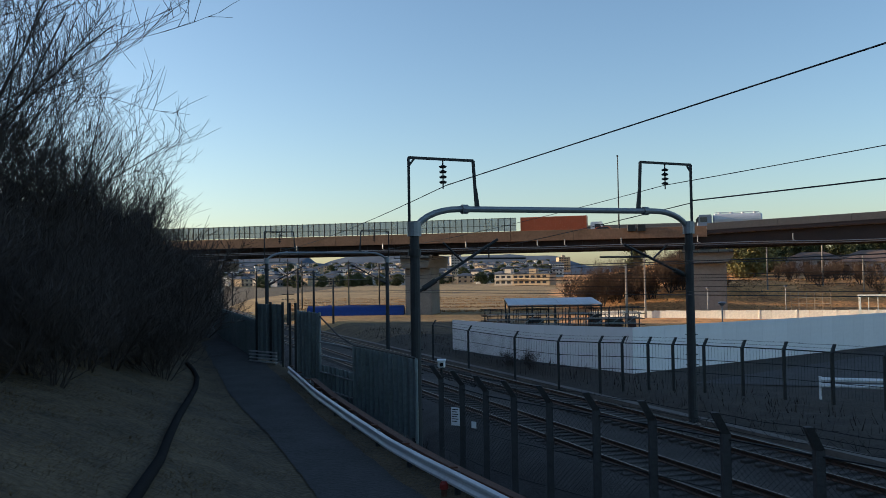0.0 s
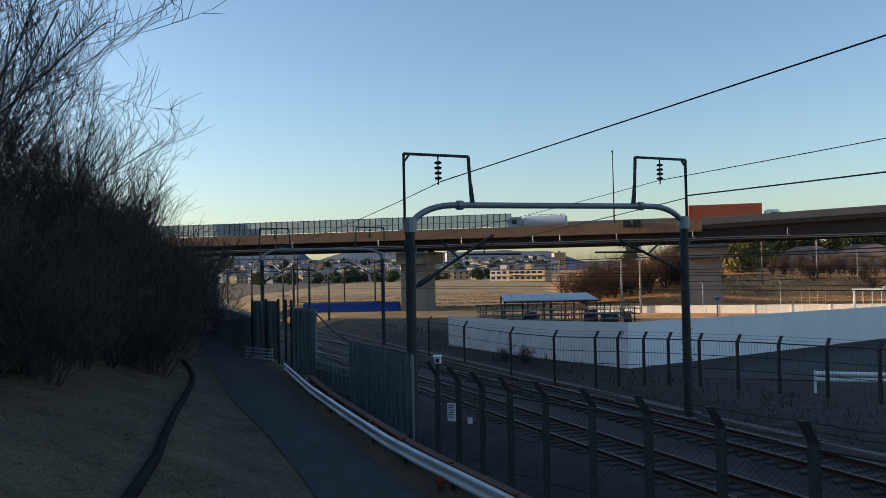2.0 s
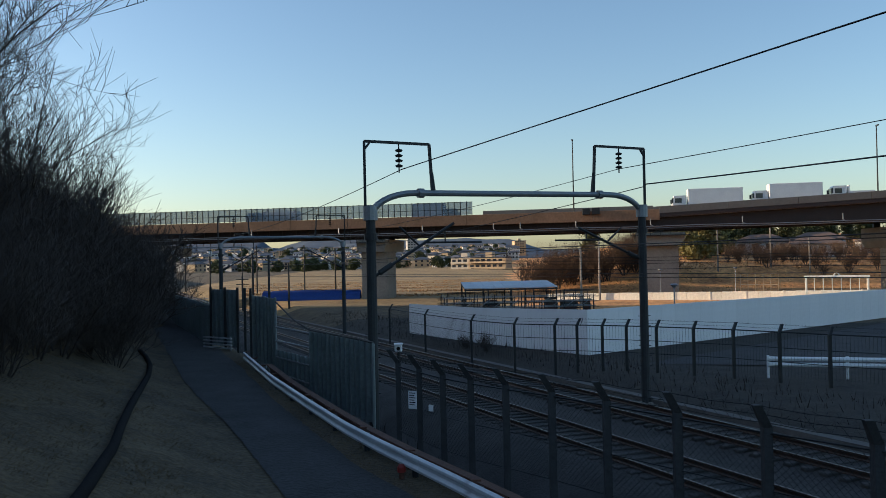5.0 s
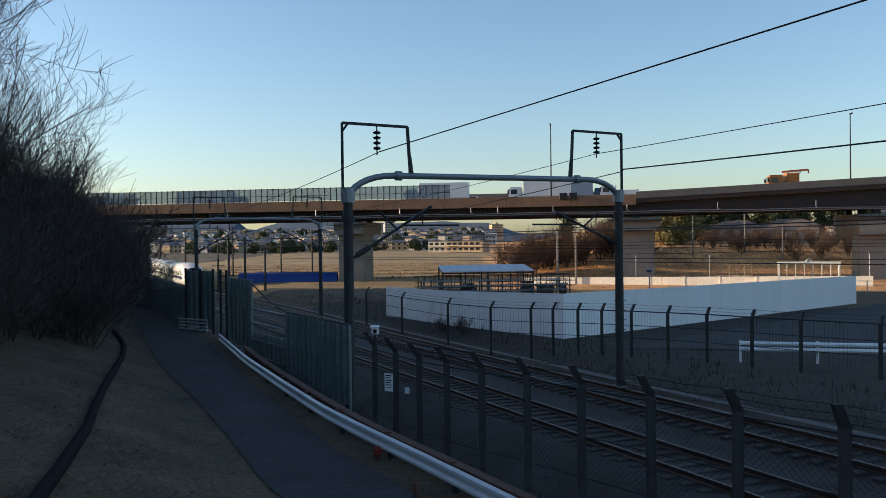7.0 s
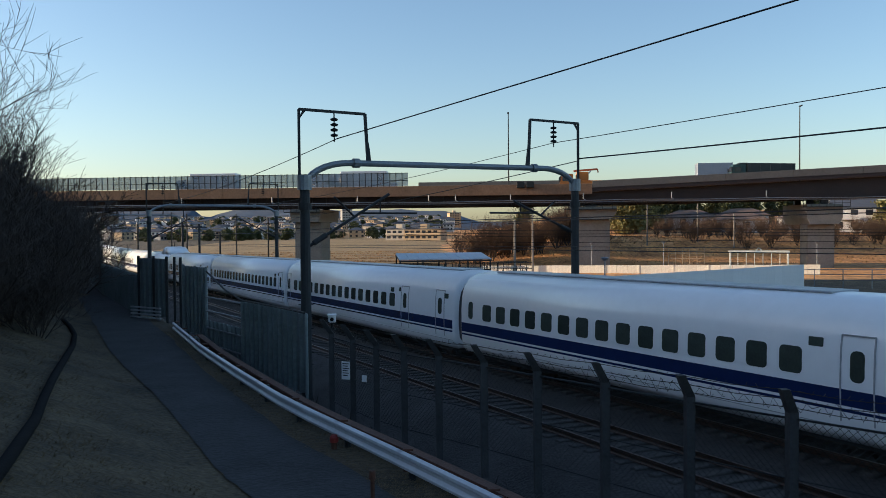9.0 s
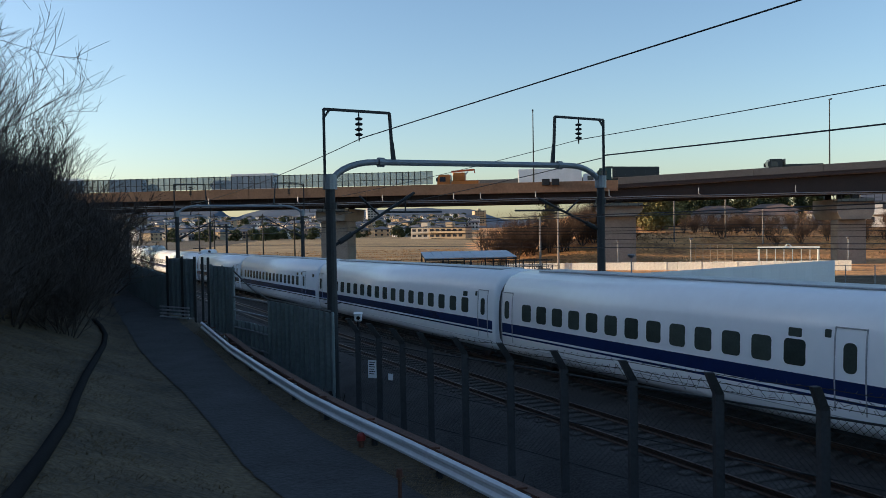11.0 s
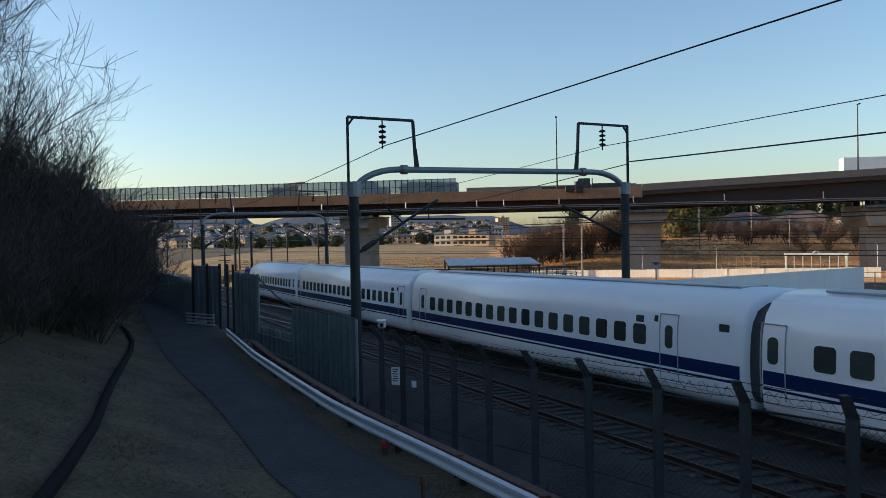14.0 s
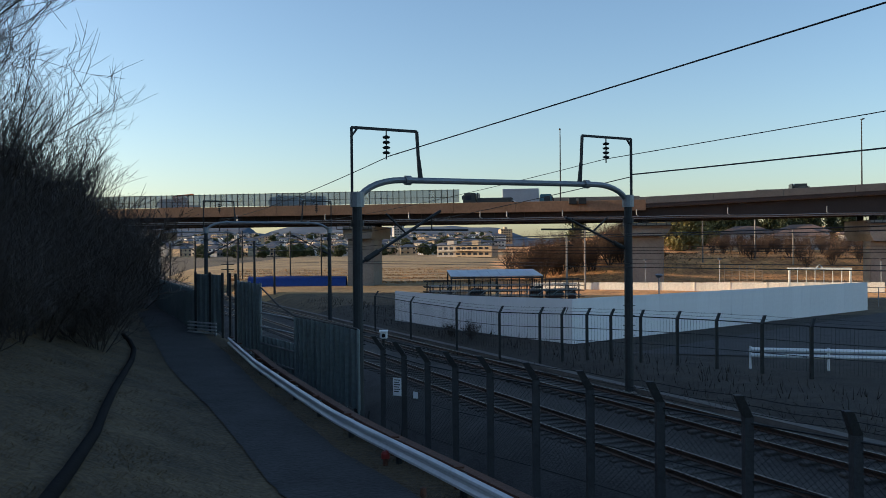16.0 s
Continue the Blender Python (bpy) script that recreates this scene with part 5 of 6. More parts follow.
def build_woods():
    rng = random.Random(31)
    pine = leafy(2, 11, 3.2, LEAF, "dark evergreen tree on the bank")
    bamboo = leafy(5, 8, 2.6, BAMBOO, "yellow-green bamboo clump on the bank", 1900, 0.1)
    place(pine, 52, 226, 0)
    place(bamboo, 66, 178, 0)
    for i in range(60):
        x, y = rng.uniform(72, 205), rng.uniform(214, 262)
        copy_tree(pine if rng.random() < 0.65 else bamboo, x, y, rng.uniform(0, 360), rng.uniform(0.6, 0.78))
    for x, y, s in ((76, 196, 0.7), (80, 200, 0.76), (104, 204, 0.8), (90, 203, 0.8), (121, 208, 0.76), (129, 206, 0.7), (78, 204, 0.74), (86, 207, 0.81), (93, 209, 0.78), (101, 212, 0.81), (109, 208, 0.81), (117, 205, 0.74), (125, 203, 0.74), (72, 200, 0.74), (68, 196, 0.68), (133, 200, 0.74), (82, 212, 0.87), (97, 216, 0.87), (113, 214, 0.87)):
        copy_tree(pine, x, y, rng.uniform(0, 360), s)
    for x, y, s in ((62, 176, 0.9), (66, 182, 1.0), (70, 186, 0.9), (122, 172, 0.9), (126, 168, 0.8), (68, 205, 1.1), (74, 190, 1.0), (135, 180, 1.0), (64, 190, 1.1)):
        copy_tree(bamboo, x, y, rng.uniform(0, 360), s)
    broad = leafy(9, 6.5, 4.2, LEAF, "broad dark evergreen tree by the town", 2600, 0.2, 1.3)
    place(broad, -62, 520, 0)
    for i in range(46):
        y = rng.uniform(470, 700)
        x = rng.gauss(-0.125 * y, 0.03 * y) if i < 26 else rng.uniform(-0.25 * y, 0.05 * y)
        copy_tree(broad, x, y, rng.uniform(0, 360), rng.uniform(0.6, 1.15))
    for i in range(110):
        y = rng.uniform(520, 1250)
        o = copy_tree(broad, rng.uniform(-0.32 * y, 0.12 * y), y, rng.uniform(0, 360), rng.uniform(0.8, 1.3))
        o.location.z += max(0, (y - 600) * 0.03)
    scrub = bare_tree(41, 7, 5, 3, [0, 6, 7, 7], "brown leafless tree on the lit bank", 0.12, 0.0, 0.05, 0.45, 0.7, "bank_tree", SCRUB)
    place_tree(scrub, 34, 156)
    for i in range(130):
        x = rng.uniform(70, 120) if i < 24 else rng.uniform(24, 50) if i < 80 else rng.uniform(62, 120)
        y = rng.uniform(146, 172)
        copy_tree(scrub, x, y, rng.uniform(0, 360), rng.uniform(0.55, 1.0) * (1 if 24 <= i < 80 else 0.6))
    # tussocks on the bank and in the field
    s = Shape()
    for i in range(26000):
        if i % 3 == 0:
            x, y = rng.uniform(22, 125), rng.uniform(134, 172)
            h = rng.uniform(0.1, 0.35)
        else:
            y = rng.uniform(138, 240)
            x = rng.uniform(-0.2 * y, 0.12 * y)
            if math.sin(y * 0.35 + x * 0.02) < 0.1:
                continue
            h = rng.uniform(0.1, 0.35)
        z = ground_z(x, y)
        a, w = rng.uniform(0, 6.28), rng.uniform(0.06, 0.2)
        s.add([(x - w * math.cos(a), y - w * math.sin(a), z - 0.1), (x + w * math.cos(a), y + w * math.sin(a), z - 0.1), (x + rng.uniform(-0.3, 0.3), y + rng.uniform(-0.3, 0.3), z + h)], [(0, 1, 2)])
    tagged(s.make("reeds", REED), "tall dry orange-brown grass", "grass", kind="stuff")


REED = mat("reed_grass", (0.24, 0.125, 0.05), 0.95, scale=0.3, vary=0.4, bump=0, second=(0.36, 0.21, 0.09))
SCRUB = mat("scrub_bark", (0.085, 0.055, 0.036), 0.95, scale=2, vary=0.4, bump=0)
build_hills()
build_town()
build_woods()


# ---- long wires ----
def build_feeders():
    l0 = Vector((-0.14, 31.6, 9.28))
    wire("feeder_wire", [l0, (12.4, 10.0, 10.75), (24.0, -10.0, 12.0)], 0.022, "black feeder wire crossing the sky", 0, 10)
    p88 = track(78, -6.3, 8.9)
    wire("feeder_wire", [l0, p88], 0.018, "black feeder wire crossing the sky", 0.35)
    r0 = Vector((9.75, 37.0, 9.72))
    wire("feeder_wire", [r0, (27.0, 6.7, 11.0)], 0.018, "black feeder wire crossing the sky", 0.1)
    wire("feeder_wire", [r0, track(78, 2.9, 8.8)], 0.016, "black feeder wire crossing the sky", 0.3)
    wire("earth_wire", [(10.95, 37.0, 9.0), (28.0, 7.2, 9.3)], 0.032, "thick black cable beside the gantry", 0.1)
    wire("earth_wire", [(10.95, 37.0, 8.9), track(78, 4.2, 7.3)], 0.022, "thick black cable beside the gantry", 0.3)
    for z in (4.05, 4.75, 5.5, 5.1):
        wire("service_cable", [(8, 102, z + 0.3), (45, 95, z), (80, 88, z + 0.1), (125, 78, z + 0.4)], 0.035, "dark cables strung across the yard", 0.3)


build_feeders()


# ---- the works yard and what stands beyond the tracks ----
def pole(x, y, h, label="slim pole with steel cross arms", arms=2):
    p = empty("utility_pole", pose(x, y, ground_z(x, y)), label, "pole", "utility poles")
    Shape().tube([(0, 0, -0.3), (0, 0, h)], [0.17, 0.12], 8).make("shaft", MAST if x < 0 else CONCRETE, p)
    for i in range(arms):
        Shape().box(-0.9, -0.05, h - 0.5 - 0.7 * i, 0.9, 0.05, h - 0.4 - 0.7 * i).make("cross_arm", DARK, p)
    return p


TARP = mat("blue_tarp", (0.012, 0.045, 0.22), 0.55, scale=0.5, vary=0.25, bump=0.3)
ROOFBLUE = mat("shed_roof", (0.42, 0.46, 0.52), 0.4, 0.3, scale=0.6, vary=0.2, bump=0.1)
RAILYARD = mat("yard_pipe_white", (0.78, 0.79, 0.80), 0.4, 0.1, scale=1, vary=0.1, bump=0.02)
P_LENS = mat("lens_black", (0.01, 0.01, 0.012), 0.1, 0.0, bump=0)
EARTH = mat("yard_earth", (0.10, 0.075, 0.055), 0.95, scale=0.6, vary=0.4, bump=0.5)


def build_yard():
    s = empty("open_shed", label="open steel shed with a pale sheet roof", category="shed")
    x0, x1, y0, y1 = 5.6, 14.8, 80, 86
    for i in range(9):
        a, b = x0 + (x1 - x0) * i / 9, x0 + (x1 - x0) * (i + 1) / 9
        vs = [(a + 0.02, y0, 2.75), (b - 0.02, y0, 2.75), (b - 0.02, y1, 3.2), (a + 0.02, y1, 3.2)]
        vs += [(x, y, z - 0.08) for x, y, z in vs]
        mesh_ob("roof_sheet", vs, [(0, 1, 2, 3), (7, 6, 5, 4), (0, 4, 5, 1), (1, 5, 6, 2), (2, 6, 7, 3), (3, 7, 4, 0)], ROOFBLUE, s)
    for x in np.linspace(x0 + 0.1, x1 - 0.1, 5):
        for y, z in ((y0 + 0.2, 2.65), (y1 - 0.2, 3.05)):
            Shape().beam((x, y, -0.8), (x, y, z), 0.14).make("column", DARK, s)
        Shape().beam((x, y0 + 0.2, 2.6), (x, y1 - 0.2, 3.0), 0.14).make("rafter", DARK, s)
    for y, z in ((y0 + 0.2, 2.55), (y1 - 0.2, 2.95)):
        Shape().beam((x0, y, z), (x1, y, z), 0.16).make("purlin", DARK, s)
    sc = empty("scaffold_rack", label="dark scaffold racking in the works yard", category="scaffolding")
    rng = random.Random(4)
    for i in range(16):
        x = 3.5 + i * 0.95
        for y in (77.5, 79.2):
            Shape().beam((x, y, -0.8), (x, y, 1.8 + 0.7 * rng.random()), 0.06).make("upright", DARK, sc)
    for z in (0.9, 1.4, 1.9):
        for y in (77.5, 79.2):
            Shape().beam((3.4, y, z), (18.0, y, z + 0.05), 0.06).make("ledger", STEEL, sc)
    for i in range(10):
        x = 4 + i * 1.4
        Shape().beam((x, 77.4, 1.0), (x + 1.2, 77.4, 1.85), 0.05).make("brace", STEEL, sc)
    for i in range(20):
        x = 3.2 + i * 0.82 + rng.uniform(-0.2, 0.2)
        for y in (81.2, 83.4):
            Shape().beam((x, y, -0.8), (x, y, 1.2 + 1.2 * rng.random()), 0.06).make("upright", DARK, sc)
    for z in (0.5, 1.1, 1.6, 2.2):
        for y in (81.2, 83.4):
            Shape().beam((3.0, y, z), (19.2, y, z + 0.05), 0.07).make("ledger", RUST if z < 1 else DARK, sc)
    # stacked stock under and beside the shed
    for i in range(22):
        x, y = rng.uniform(3.6, 18.5), rng.uniform(80.5, 85.5)
        w, d, z = rng.uniform(0.7, 1.9), rng.uniform(0.6, 1.4), rng.uniform(0.4, 2.2)
        st = empty("stock_stack", pose(x, y, -0.8, 0, 0, rng.uniform(-20, 20)), "dark stack of site material in the works yard", "stack", "yard stacks")
        k = 0.0
        while k < z:
            t = rng.uniform(0.18, 0.4)
            Shape().box(-w / 2 + rng.uniform(0, 0.1), -d / 2, k, w / 2 - rng.uniform(0, 0.1), d / 2, k + t - 0.05, bev=0.02).make("layer", rng.choice((RUST, DARK, EARTH, STEEL)), st)
            k += t
    # cream portal frame
    f = empty("portal_frame", pose(50.5, 94, -0.8, 0, 0, -24), "cream painted steel portal frame with bars", "frame")
    for x in (-3.3, 3.3):
        Shape().box(x - 0.12, -0.12, -1, x + 0.12, 0.12, 3.3, bev=0.03).make("leg", CREAM, f)
    Shape().box(-3.5, -0.12, 3.25, 3.5, 0.12, 3.55, bev=0.04).make("top_bar", CREAM, f)
    Shape().tube([(-0.35, 0, 3.55), (0, 0, 3.9), (0.35, 0, 3.55)], 0.08, 6).make("lifting_eye", CREAM, f)
    for x in np.linspace(-2.4, 2.4, 6):
        Shape().box(x - 0.04, -0.05, -1, x + 0.04, 0.05, 3.25).make("bar", CREAM, f)
    # timber lattice frames on the bank
    g = empty("lattice_frame", pose(53.5, 122, -0.9, 0, 0, -24), "yellowish timber lattice frame", "frame")
    for x in np.linspace(-2.7, 2.7, 6):
        Shape().box(x - 0.05, -0.05, -0.5, x + 0.05, 0.05, 3.3).make("upright", WALLS[3], g)
    for z in (0.7, 1.55, 2.4, 3.2):
        Shape().box(-2.7, -0.09, z, 2.7, -0.02, z + 0.09).make("cross_bar", WALLS[3], g)
    # blue sheeting
    b = Shape()
    n = 14
    vs, fs = [], []
    for i in range(n + 1):
        for j, (yy, zz) in enumerate(((0, -0.95), (0.4, 0.3), (1.6, 0.75), (3, 0.2), (3.4, -0.95))):
            x = -24.4 + 16.4 * i / n
            vs.append((x, 138 + yy, zz + 0.18 * noise.noise((x * 0.7, yy, 0)) * (zz > -0.5)))
    fs = [(i * 5 + j, i * 5 + 5 + j, i * 5 + 6 + j, i * 5 + 1 + j) for i in range(n) for j in range(4)]
    tagged(mesh_ob("tarpaulin_cover", vs, fs, TARP, smooth=True), "long low stack under blue tarpaulin", "tarpaulin")
    # white barrier in the yard
    w = empty("yard_barrier", label="white pipe barrier along the yard road", category="barrier")
    p0, p1 = Vector((18.6, 41.5, 0)), Vector((40, 34.5, 0))
    for z in (-0.05, 0.25):
        Shape().tube([p0 + Vector((0, 0, z)), p1 + Vector((0, 0, z))], 0.11, 8).make("pipe", RAILYARD, w)
    for i in range(7):
        q = p0.lerp(p1, i / 6)
        Shape().tube([q + Vector((0, 0.1, -0.8)), q + Vector((0, 0.1, 0.4))], 0.07, 8).make("post", RAILYARD, w)
    # yard road and wire fence at the back
    vs = [(14, 48, -0.72), (70, 30, -0.72), (95, 62, -0.72), (47, 74, -0.72)]
    tagged(mesh_ob("yard_road", vs, [(0, 1, 2, 3)], ASPHALT), "grey asphalt yard road", "road", kind="structure")
    k = empty("wire_fence", label="pale steel post fence behind the yard", category="fence")
    for i in range(18):
        a = Vector((46 + i * 2.6, 80 - i * 0.9, 0))
        Shape().tube([a + Vector((0, 0, -0.9)), a + Vector((0, 0, 1.25))], 0.05, 6).make("post", STEEL, k)
    for z in (0.1, 0.7, 1.2):
        Shape().tube([(46, 80, z), (46 + 17 * 2.6, 80 - 17 * 0.9, z)], 0.035, 5).make("rail", STEEL, k)
    for x, y, h in ((22.3, 104, 7.6), (58, 150, 8), (74.5, 148, 6.5), (69, 152, 9), (28, 118, 9.5), (-6, 128, 8), (-16.8, 100, 8.6), (-17.3, 120, 6.6), (-24, 120, 6), (-31, 170, 10), (-22, 176, 10), (-40, 200, 11), (-14, 160, 9), (95, 150, 9)):
        pole(x, y, h)
    # small yard lamps
    for x, y in ((20.5, 62), (68, 110), (49, 120), (37, 118)):
        l = empty("yard_lamp", pose(x, y, -0.8), "small grey yard lamp on a post", "lamp post", "yard lamps")
        Shape().tube([(0, 0, -0.2), (0, 0, 4.0)], 0.06, 8).make("post", STEEL, l)
        Shape().tube([(0, 0, 3.95), (0, 0, 4.15), (0, 0, 4.25)], [0.12, 0.3, 0.22], 10).make("shade", STEEL, l)
    # speaker-like white box on the trackside
    c = empty("trackside_camera", pose(-0.35, 27.6, 0), "white box trackside camera on a short stem", "camera")
    Shape().tube([(0, 0, 0.5), (0, 0, 2.7)], 0.05, 6).make("stem", DARK, c)
    Shape().box(-0.13, -0.2, 2.70, 0.13, 0.2, 2.94, bev=0.04).make("housing", HOARD, c)
    Shape().box(-0.15, -0.26, 2.94, 0.15, 0.23, 2.97, bev=0.01).make("sun_hood", HOARD, c)
    Shape().tube([(0, -0.19, 2.82), (0, -0.23, 2.82)], 0.065, 12).make("lens", P_LENS, c)


build_yard()


# ---- vehicles on the viaduct ----
def paint(name, c, r=0.4):
    return mat(name, c, r, 0.0, scale=1, vary=0.1, bump=0.02)


P_ORANGE, P_WHITE, P_GREY, P_BLACK, P_BLUE, P_YELLOW, P_SILVER = (paint("paint_" + n, c) for n, c in (("orange", (0.42, 0.09, 0.025)), ("white", (0.7, 0.7, 0.7)), ("grey", (0.22, 0.26, 0.32)), ("black", (0.025, 0.03, 0.032)), ("blue", (0.03, 0.10, 0.14)), ("yellow", (0.42, 0.14, 0.02)), ("silver", (0.5, 0.52, 0.55))))
P_TEAL = paint("paint_teal", (0.018, 0.05, 0.05))
TYRE = mat("tyre", (0.02, 0.02, 0.02), 0.9, scale=4, bump=0.1)


def wheels(v, xs, half=1.1, r=0.5):
    for x in xs:
        for s in (-1, 1):
            w = Shape().tube([(x, s * half - 0.14, r), (x, s * half + 0.14, r)], r, 14).make("wheel", TYRE, v)
            Shape().tube([(x, s * half - 0.15, r), (x, s * half + 0.15, r)], r * 0.5, 10).make("rim", P_SILVER, w)


def cab(v, x, paint_, h=2.7):
    """A lorry cab whose front is at x, facing +x."""
    s = Shape()
    prof = [(x - 2.1, 0.6), (x, 0.6), (x, 1.5), (x - 0.25, h), (x - 2.0, h), (x - 2.1, h - 0.2)]
    n = len(prof)
    vs = [(a, y, b) for y in (-1.15, 1.15) for a, b in prof]
    c = mesh_ob("cab", vs, [tuple(range(n)), tuple(range(2 * n - 1, n - 1, -1))] + [(i + n, (i + 1) % n + n, (i + 1) % n, i) for i in range(n)], paint_, v)
    Shape().box(x - 0.22, -1.05, 1.55, x + 0.01, 1.05, h - 0.35).make("windscreen", PANE, c)
    for s_ in (-1, 1):
        Shape().box(x - 1.4, s_ * 1.16 - 0.01, 1.55, x - 0.4, s_ * 1.16 + 0.01, h - 0.4).make("side_window", PANE, c)
        Shape().box(x - 0.1, s_ * 1.3 - 0.1, 1.6, x + 0.15, s_ * 1.3 + 0.1, 2.2).make("mirror", P_BLACK, c)
    Shape().box(x - 0.1, -1.15, 0.45, x + 0.08, 1.15, 0.85, bev=0.03).make("bumper", P_BLACK, c)
    return c


def lorry(label, length, body, cab_paint, body_paint, bh=2.6):
    v = empty("lorry", label=label, category="truck", group="traffic on the viaduct")
    h = length / 2
    Shape().box(-h, -0.45, 0.75, h - 0.4, 0.45, 1.05, bev=0.02).make("chassis", P_BLACK, v)
    wheels(v, [h - 1.3, -h + 1.2, -h + 2.4] + ([0.5] if length > 11 else []))
    cab(v, h, cab_paint)
    b0, b1 = -h, h - 2.35
    if body == "box":
        Shape().box(b0, -1.22, 1.1, b1, 1.22, 1.1 + bh, bev=0.05).make("cargo_box", body_paint, v)
        Shape().box(b0, -1.24, 1.1, b1, 1.24, 1.25).make("sill", P_SILVER, v)
    elif body == "container":
        b = Shape().box(b0, -1.2, 1.2, b1 - 0.4, 1.2, 1.2 + bh, bev=0.03)
        b.make("container", body_paint, v, "ribbed orange shipping container")
        for x in np.arange(b0 + 0.2, b1 - 0.5, 0.3):
            Shape().box(x, -1.235, 1.35, x + 0.14, 1.235, 1.1 + bh).make("rib", body_paint, v)
        for x in (b0, b1 - 0.5):
            Shape().box(x, -1.25, 1.2, x + 0.12, 1.25, 1.22 + bh).make("corner_post", body_paint, v)
    elif body == "tank":
        Shape().tube([(b0, 0, 1.9), (b0 + 0.25, 0, 1.9), (b1 - 0.25, 0, 1.9), (b1, 0, 1.9)], [0.75, 0.95, 0.95, 0.75], 18).make("tank", body_paint, v, "silver cylindrical tank")
        for x in np.linspace(b0 + 1, b1 - 1, 4):
            Shape().tube([(x, 0, 2.8), (x, 0, 3.0)], 0.25, 10).make("hatch", body_paint, v)
        Shape().box(b0 + 0.3, -0.5, 3.0, b1 - 0.3, -0.45, 3.1).make("walkway_rail", P_SILVER, v)
    elif body == "dump":
        vs = [(b0, y, z) for y, z in ((-1.2, 1.2), (1.2, 1.2), (1.2, 2.7), (-1.2, 2.7))] + [(b1, y, z) for y, z in ((-1.2, 1.2), (1.2, 1.2), (1.2, 2.9), (-1.2, 2.9))]
        mesh_ob("tipper_body", vs, [(0, 3, 2, 1), (4, 5, 6, 7), (0, 1, 5, 4), (1, 2, 6, 5), (3, 0, 4, 7), (2, 3, 7, 6)], body_paint, v)
        for x in np.linspace(b0 + 0.5, b1 - 0.5, 5):
            Shape().box(x, -1.27, 1.2, x + 0.15, 1.27, 2.6).make("rib", body_paint, v)
        Shape().box(b1, -1.1, 2.7, b1 + 1.2, 1.1, 2.95).make("canopy", body_paint, v)
    elif body == "flat":
        Shape().box(b0, -1.2, 1.1, b1, 1.2, 1.3, bev=0.02).make("flatbed", body_paint, v)
        for s_ in (-1, 1):
            Shape().box(b0, s_ * 1.18 - 0.03, 1.3, b1, s_ * 1.18 + 0.03, 1.85).make("side_board", body_paint, v)
        Shape().box(b1 - 0.15, -1.2, 1.3, b1, 1.2, 2.7).make("headboard", body_paint, v)
    elif body == "crane":
        Shape().box(b0, -1.2, 1.0, b1, 1.2, 1.6, bev=0.03).make("carrier_deck", body_paint, v)
        Shape().box(b1 - 2.2, -1.0, 1.6, b1 - 0.2, 1.0, 3.0, bev=0.1).make("crane_house", body_paint, v)
        Shape().beam((h - 2.2, 0, 3.2), (b0 + 0.8, 0, 3.45), 0.26, 0.3).beam((b0 + 0.8, 0, 3.5), (b0 + 0.7, 0, 2.9), 0.18).make("boom", P_ORANGE, v, "orange crane boom")
        Shape().tube([(b1 - 1.5, 0, 2.0), (b1 - 2.6, 0, 3.2)], 0.1, 8).make("lift_ram", P_SILVER, v)
    return v


def small_car(label, p):
    v = empty("car", label=label, category="car", group="traffic on the viaduct")
    prof = [(-2.1, 0.4), (2.1, 0.4), (2.15, 0.75), (1.3, 0.95), (0.6, 1.45), (-1.2, 1.48), (-2.0, 1.0)]
    n = len(prof)
    vs = [(a, y, b) for y in (-0.85, 0.85) for a, b in prof]
    mesh_ob("body", vs, [tuple(range(n)), tuple(range(2 * n - 1, n - 1, -1))] + [(i + n, (i + 1) % n + n, (i + 1) % n, i) for i in range(n)], p, v)
    for s_ in (-1, 1):
        Shape().add([(0.95, s_ * 0.86, 0.98), (0.5, s_ * 0.86, 1.38), (-1.1, s_ * 0.86, 1.4), (-1.6, s_ * 0.86, 1.0)], [(0, 1, 2, 3)]).make("side_window", PANE, v)
    wheels(v, (1.3, -1.3), 0.75, 0.32)
    return v


def via(u, lane):
    """A pose on the viaduct's deck: lane 1 is near and runs left, lane 2 is far and runs right."""
    p = VM @ Vector((u, 4.6 if lane == 1 else 11.5, DECK_Z + 0.02 + RISE * max(0, u - 40)))
    ang = math.degrees(math.atan2(VE.y, VE.x))
    return pose(p.x, p.y, p.z, 0, 0, ang + (180 if lane == 1 else 0))


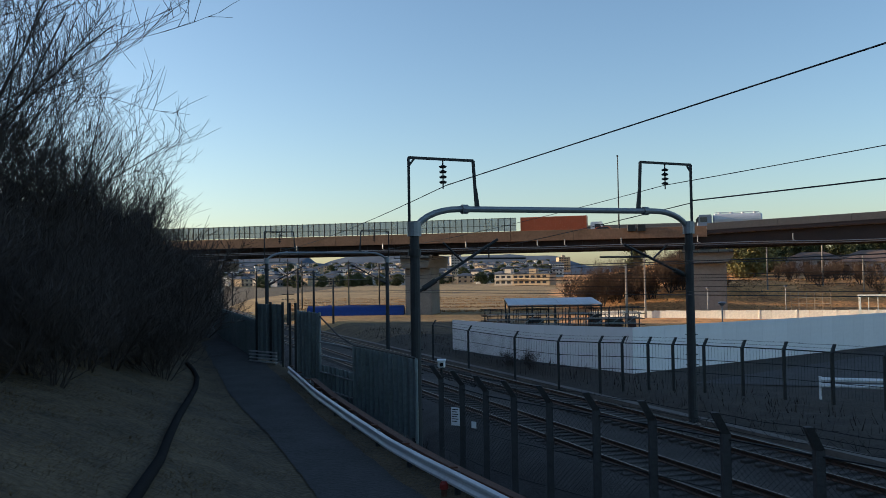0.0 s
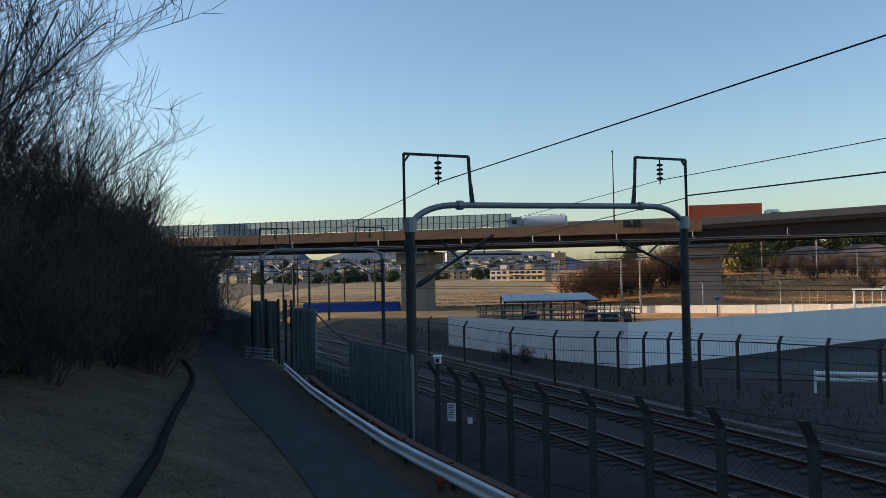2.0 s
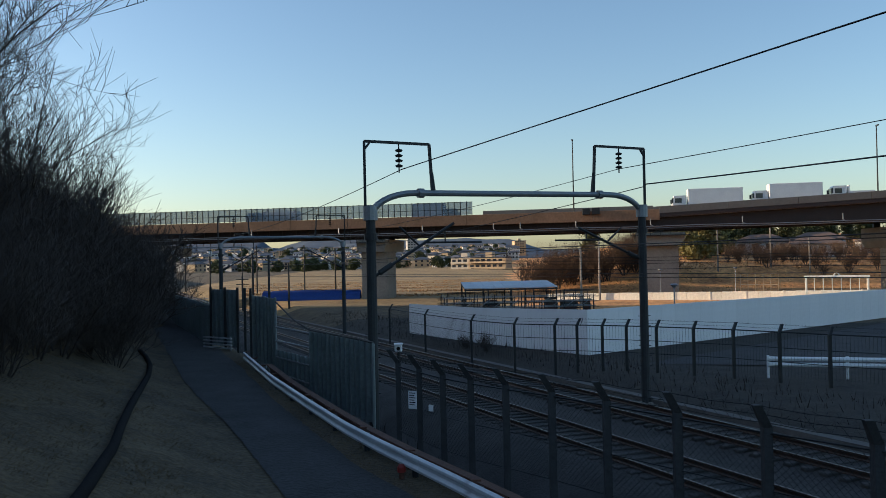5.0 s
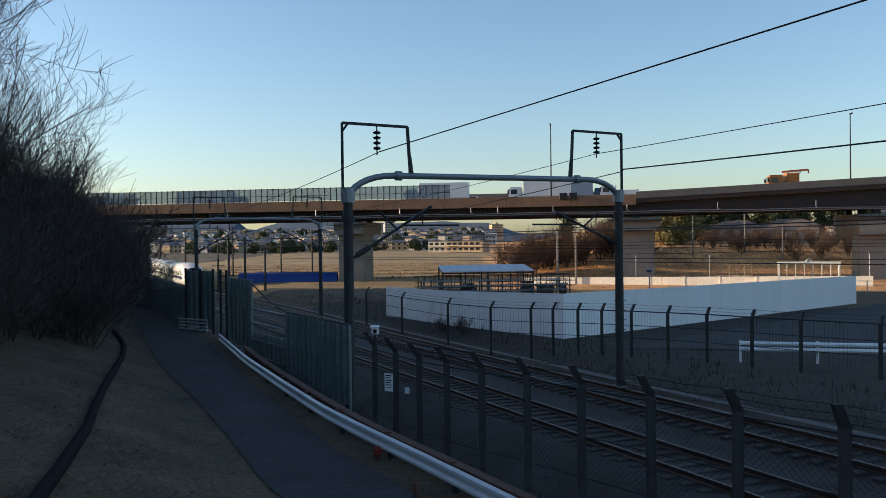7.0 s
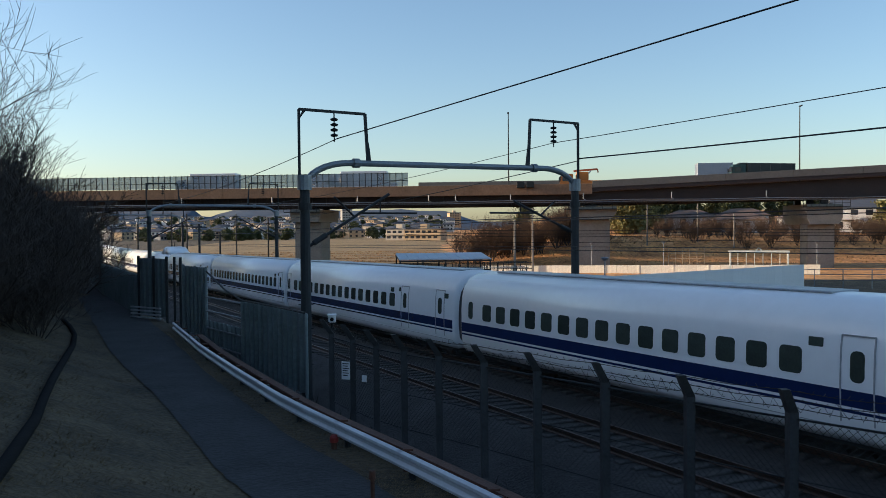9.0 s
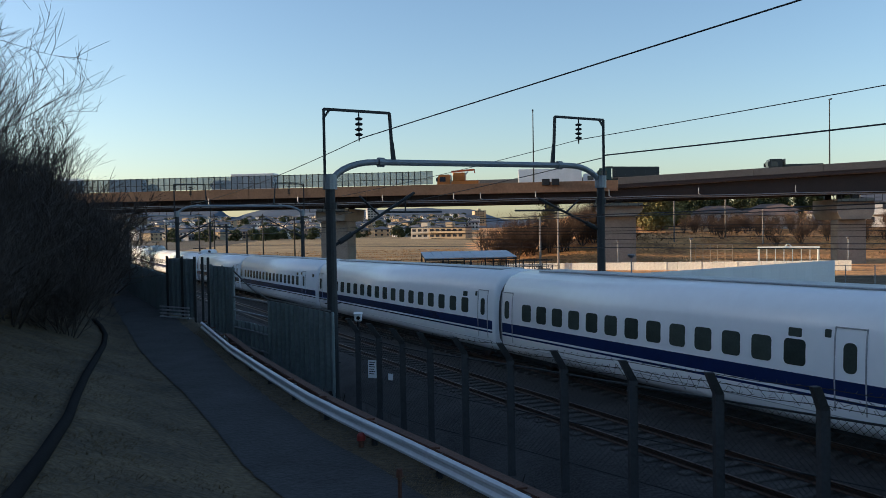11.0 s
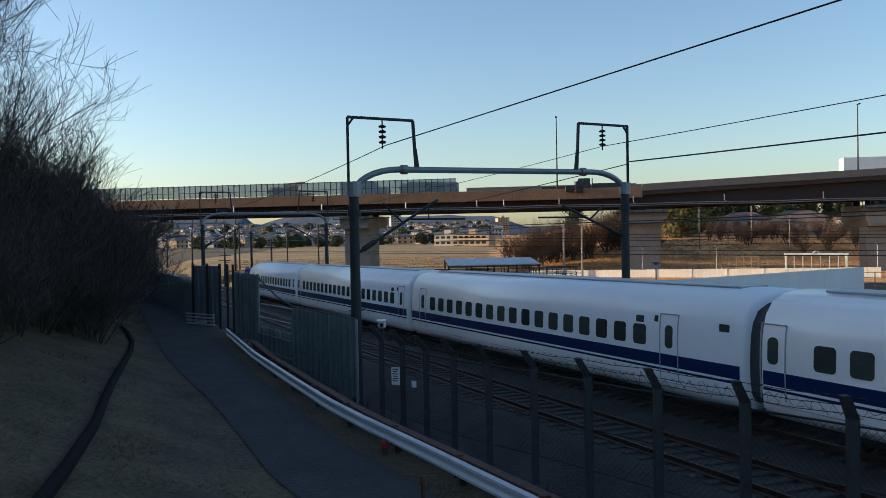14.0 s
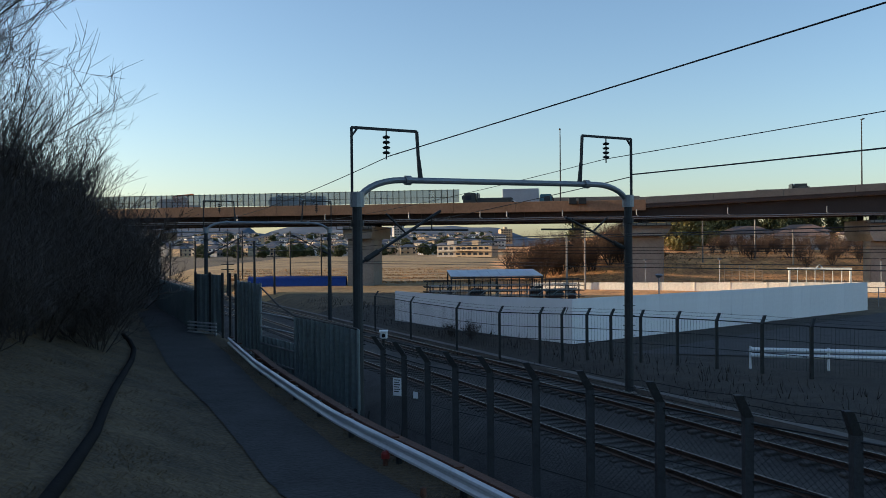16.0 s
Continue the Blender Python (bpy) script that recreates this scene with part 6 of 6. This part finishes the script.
TRAFFIC = [
    (lorry("orange container lorry on the viaduct", 14.0, "container", P_WHITE, P_ORANGE), 2, ((0, 17.0), (1.5, 38.0), (2, 45.6), (2.5, 53.4), (3, 62.4), (3.5, 70.5), (16, 240))),
    (lorry("silver tank lorry on the viaduct", 9.5, "tank", P_GREY, P_SILVER), 1, ((0, 43.6), (0.5, 38.4), (1.5, 22.5), (4, -12), (16, -180))),
    (lorry("white box lorry on the viaduct", 10.5, "box", P_WHITE, P_WHITE), 1, ((0, 138), (3.5, 76.5), (4, 66.5), (4.2, 63.0), (6.3, 20.5), (8, -8), (16, -150))),
    (lorry("orange truck crane on the viaduct", 6.8, "crane", P_YELLOW, P_YELLOW), 1, ((0, 148), (6.3, 72.5), (7, 63.5), (7.5, 57), (8, 51), (8.5, 45), (9, 38.5), (9.2, 36.0), (16, -40))),
    (lorry("grey box lorry on the viaduct", 8.0, "box", P_BLUE, P_GREY), 2, ((0, -75), (7.5, 39), (8.3, 50.5), (8.6, 55.2), (8.8, 58.5), (9.2, 65), (16, 175))),
    (lorry("black tipper lorry on the viaduct", 9.5, "dump", P_TEAL, P_BLACK), 1, ((0, 176), (8.0, 79), (8.3, 75.5), (8.6, 71.5), (8.8, 69), (9.0, 66.5), (9.2, 64), (16, -18))),
    (lorry("black flatbed lorry on the viaduct", 8.0, "flat", P_BLACK, P_BLACK), 1, ((0, 196), (11.3, 63), (11.5, 60.4), (12, 54.8), (12.5, 48.9), (13, 44.2), (14, 34), (15, 25), (16, 15))),
    (lorry("white long box lorry on the viaduct", 13.0, "box", P_WHITE, P_WHITE), 2, ((0, -155), (11.5, 38.5), (12.5, 54.4), (13.5, 70.3), (16, 110.0))),
    (lorry("blue box lorry on the viaduct", 8.5, "box", P_BLUE, P_GREY), 2, ((0, -230), (14.5, -1.5), (15, 5.5), (15.1, 7.5), (16, 21))),
    (lorry("dark flatbed lorry on the viaduct", 8.0, "flat", P_BLACK, P_BLACK), 2, ((0, -220), (14, 28), (14.5, 37), (15, 45), (16, 62))),
    (lorry("white box lorry following another on the viaduct", 10.0, "box", P_WHITE, P_WHITE), 1, ((0, 160), (4.2, 77), (6.5, 31.3), (7, 25.0), (7.5, 18.2), (8, 12.6), (16, -87.1))),
    (lorry("white light lorry with low sides on the viaduct", 6.0, "flat", P_WHITE, P_WHITE), 1, ((0, 175), (4.2, 86), (6.5, 42.7), (7.5, 31.7), (8, 22.9), (16, -82.7))),
    (small_car("white car on the viaduct", P_WHITE), 2, ((0, 42 - 120), (11.5, 74), (12.5, 88), (16, 140))),
    (small_car("silver car on the viaduct", P_SILVER), 1, ((0, 240), (14.0, 57), (14.5, 46.5), (15, 37), (16, 18))),
    (small_car("red car on the viaduct", P_ORANGE), 1, ((0, 24), (0.5, 16), (4, -40), (16, -230))),
]


def motions():
    for c, back, turn in TRAIN:
        walk(c, car_rows(back, turn))
    for thing, lane, rows in TRAFFIC:
        walk(thing, [(t, via(u, lane)) for t, u in rows])


motions()
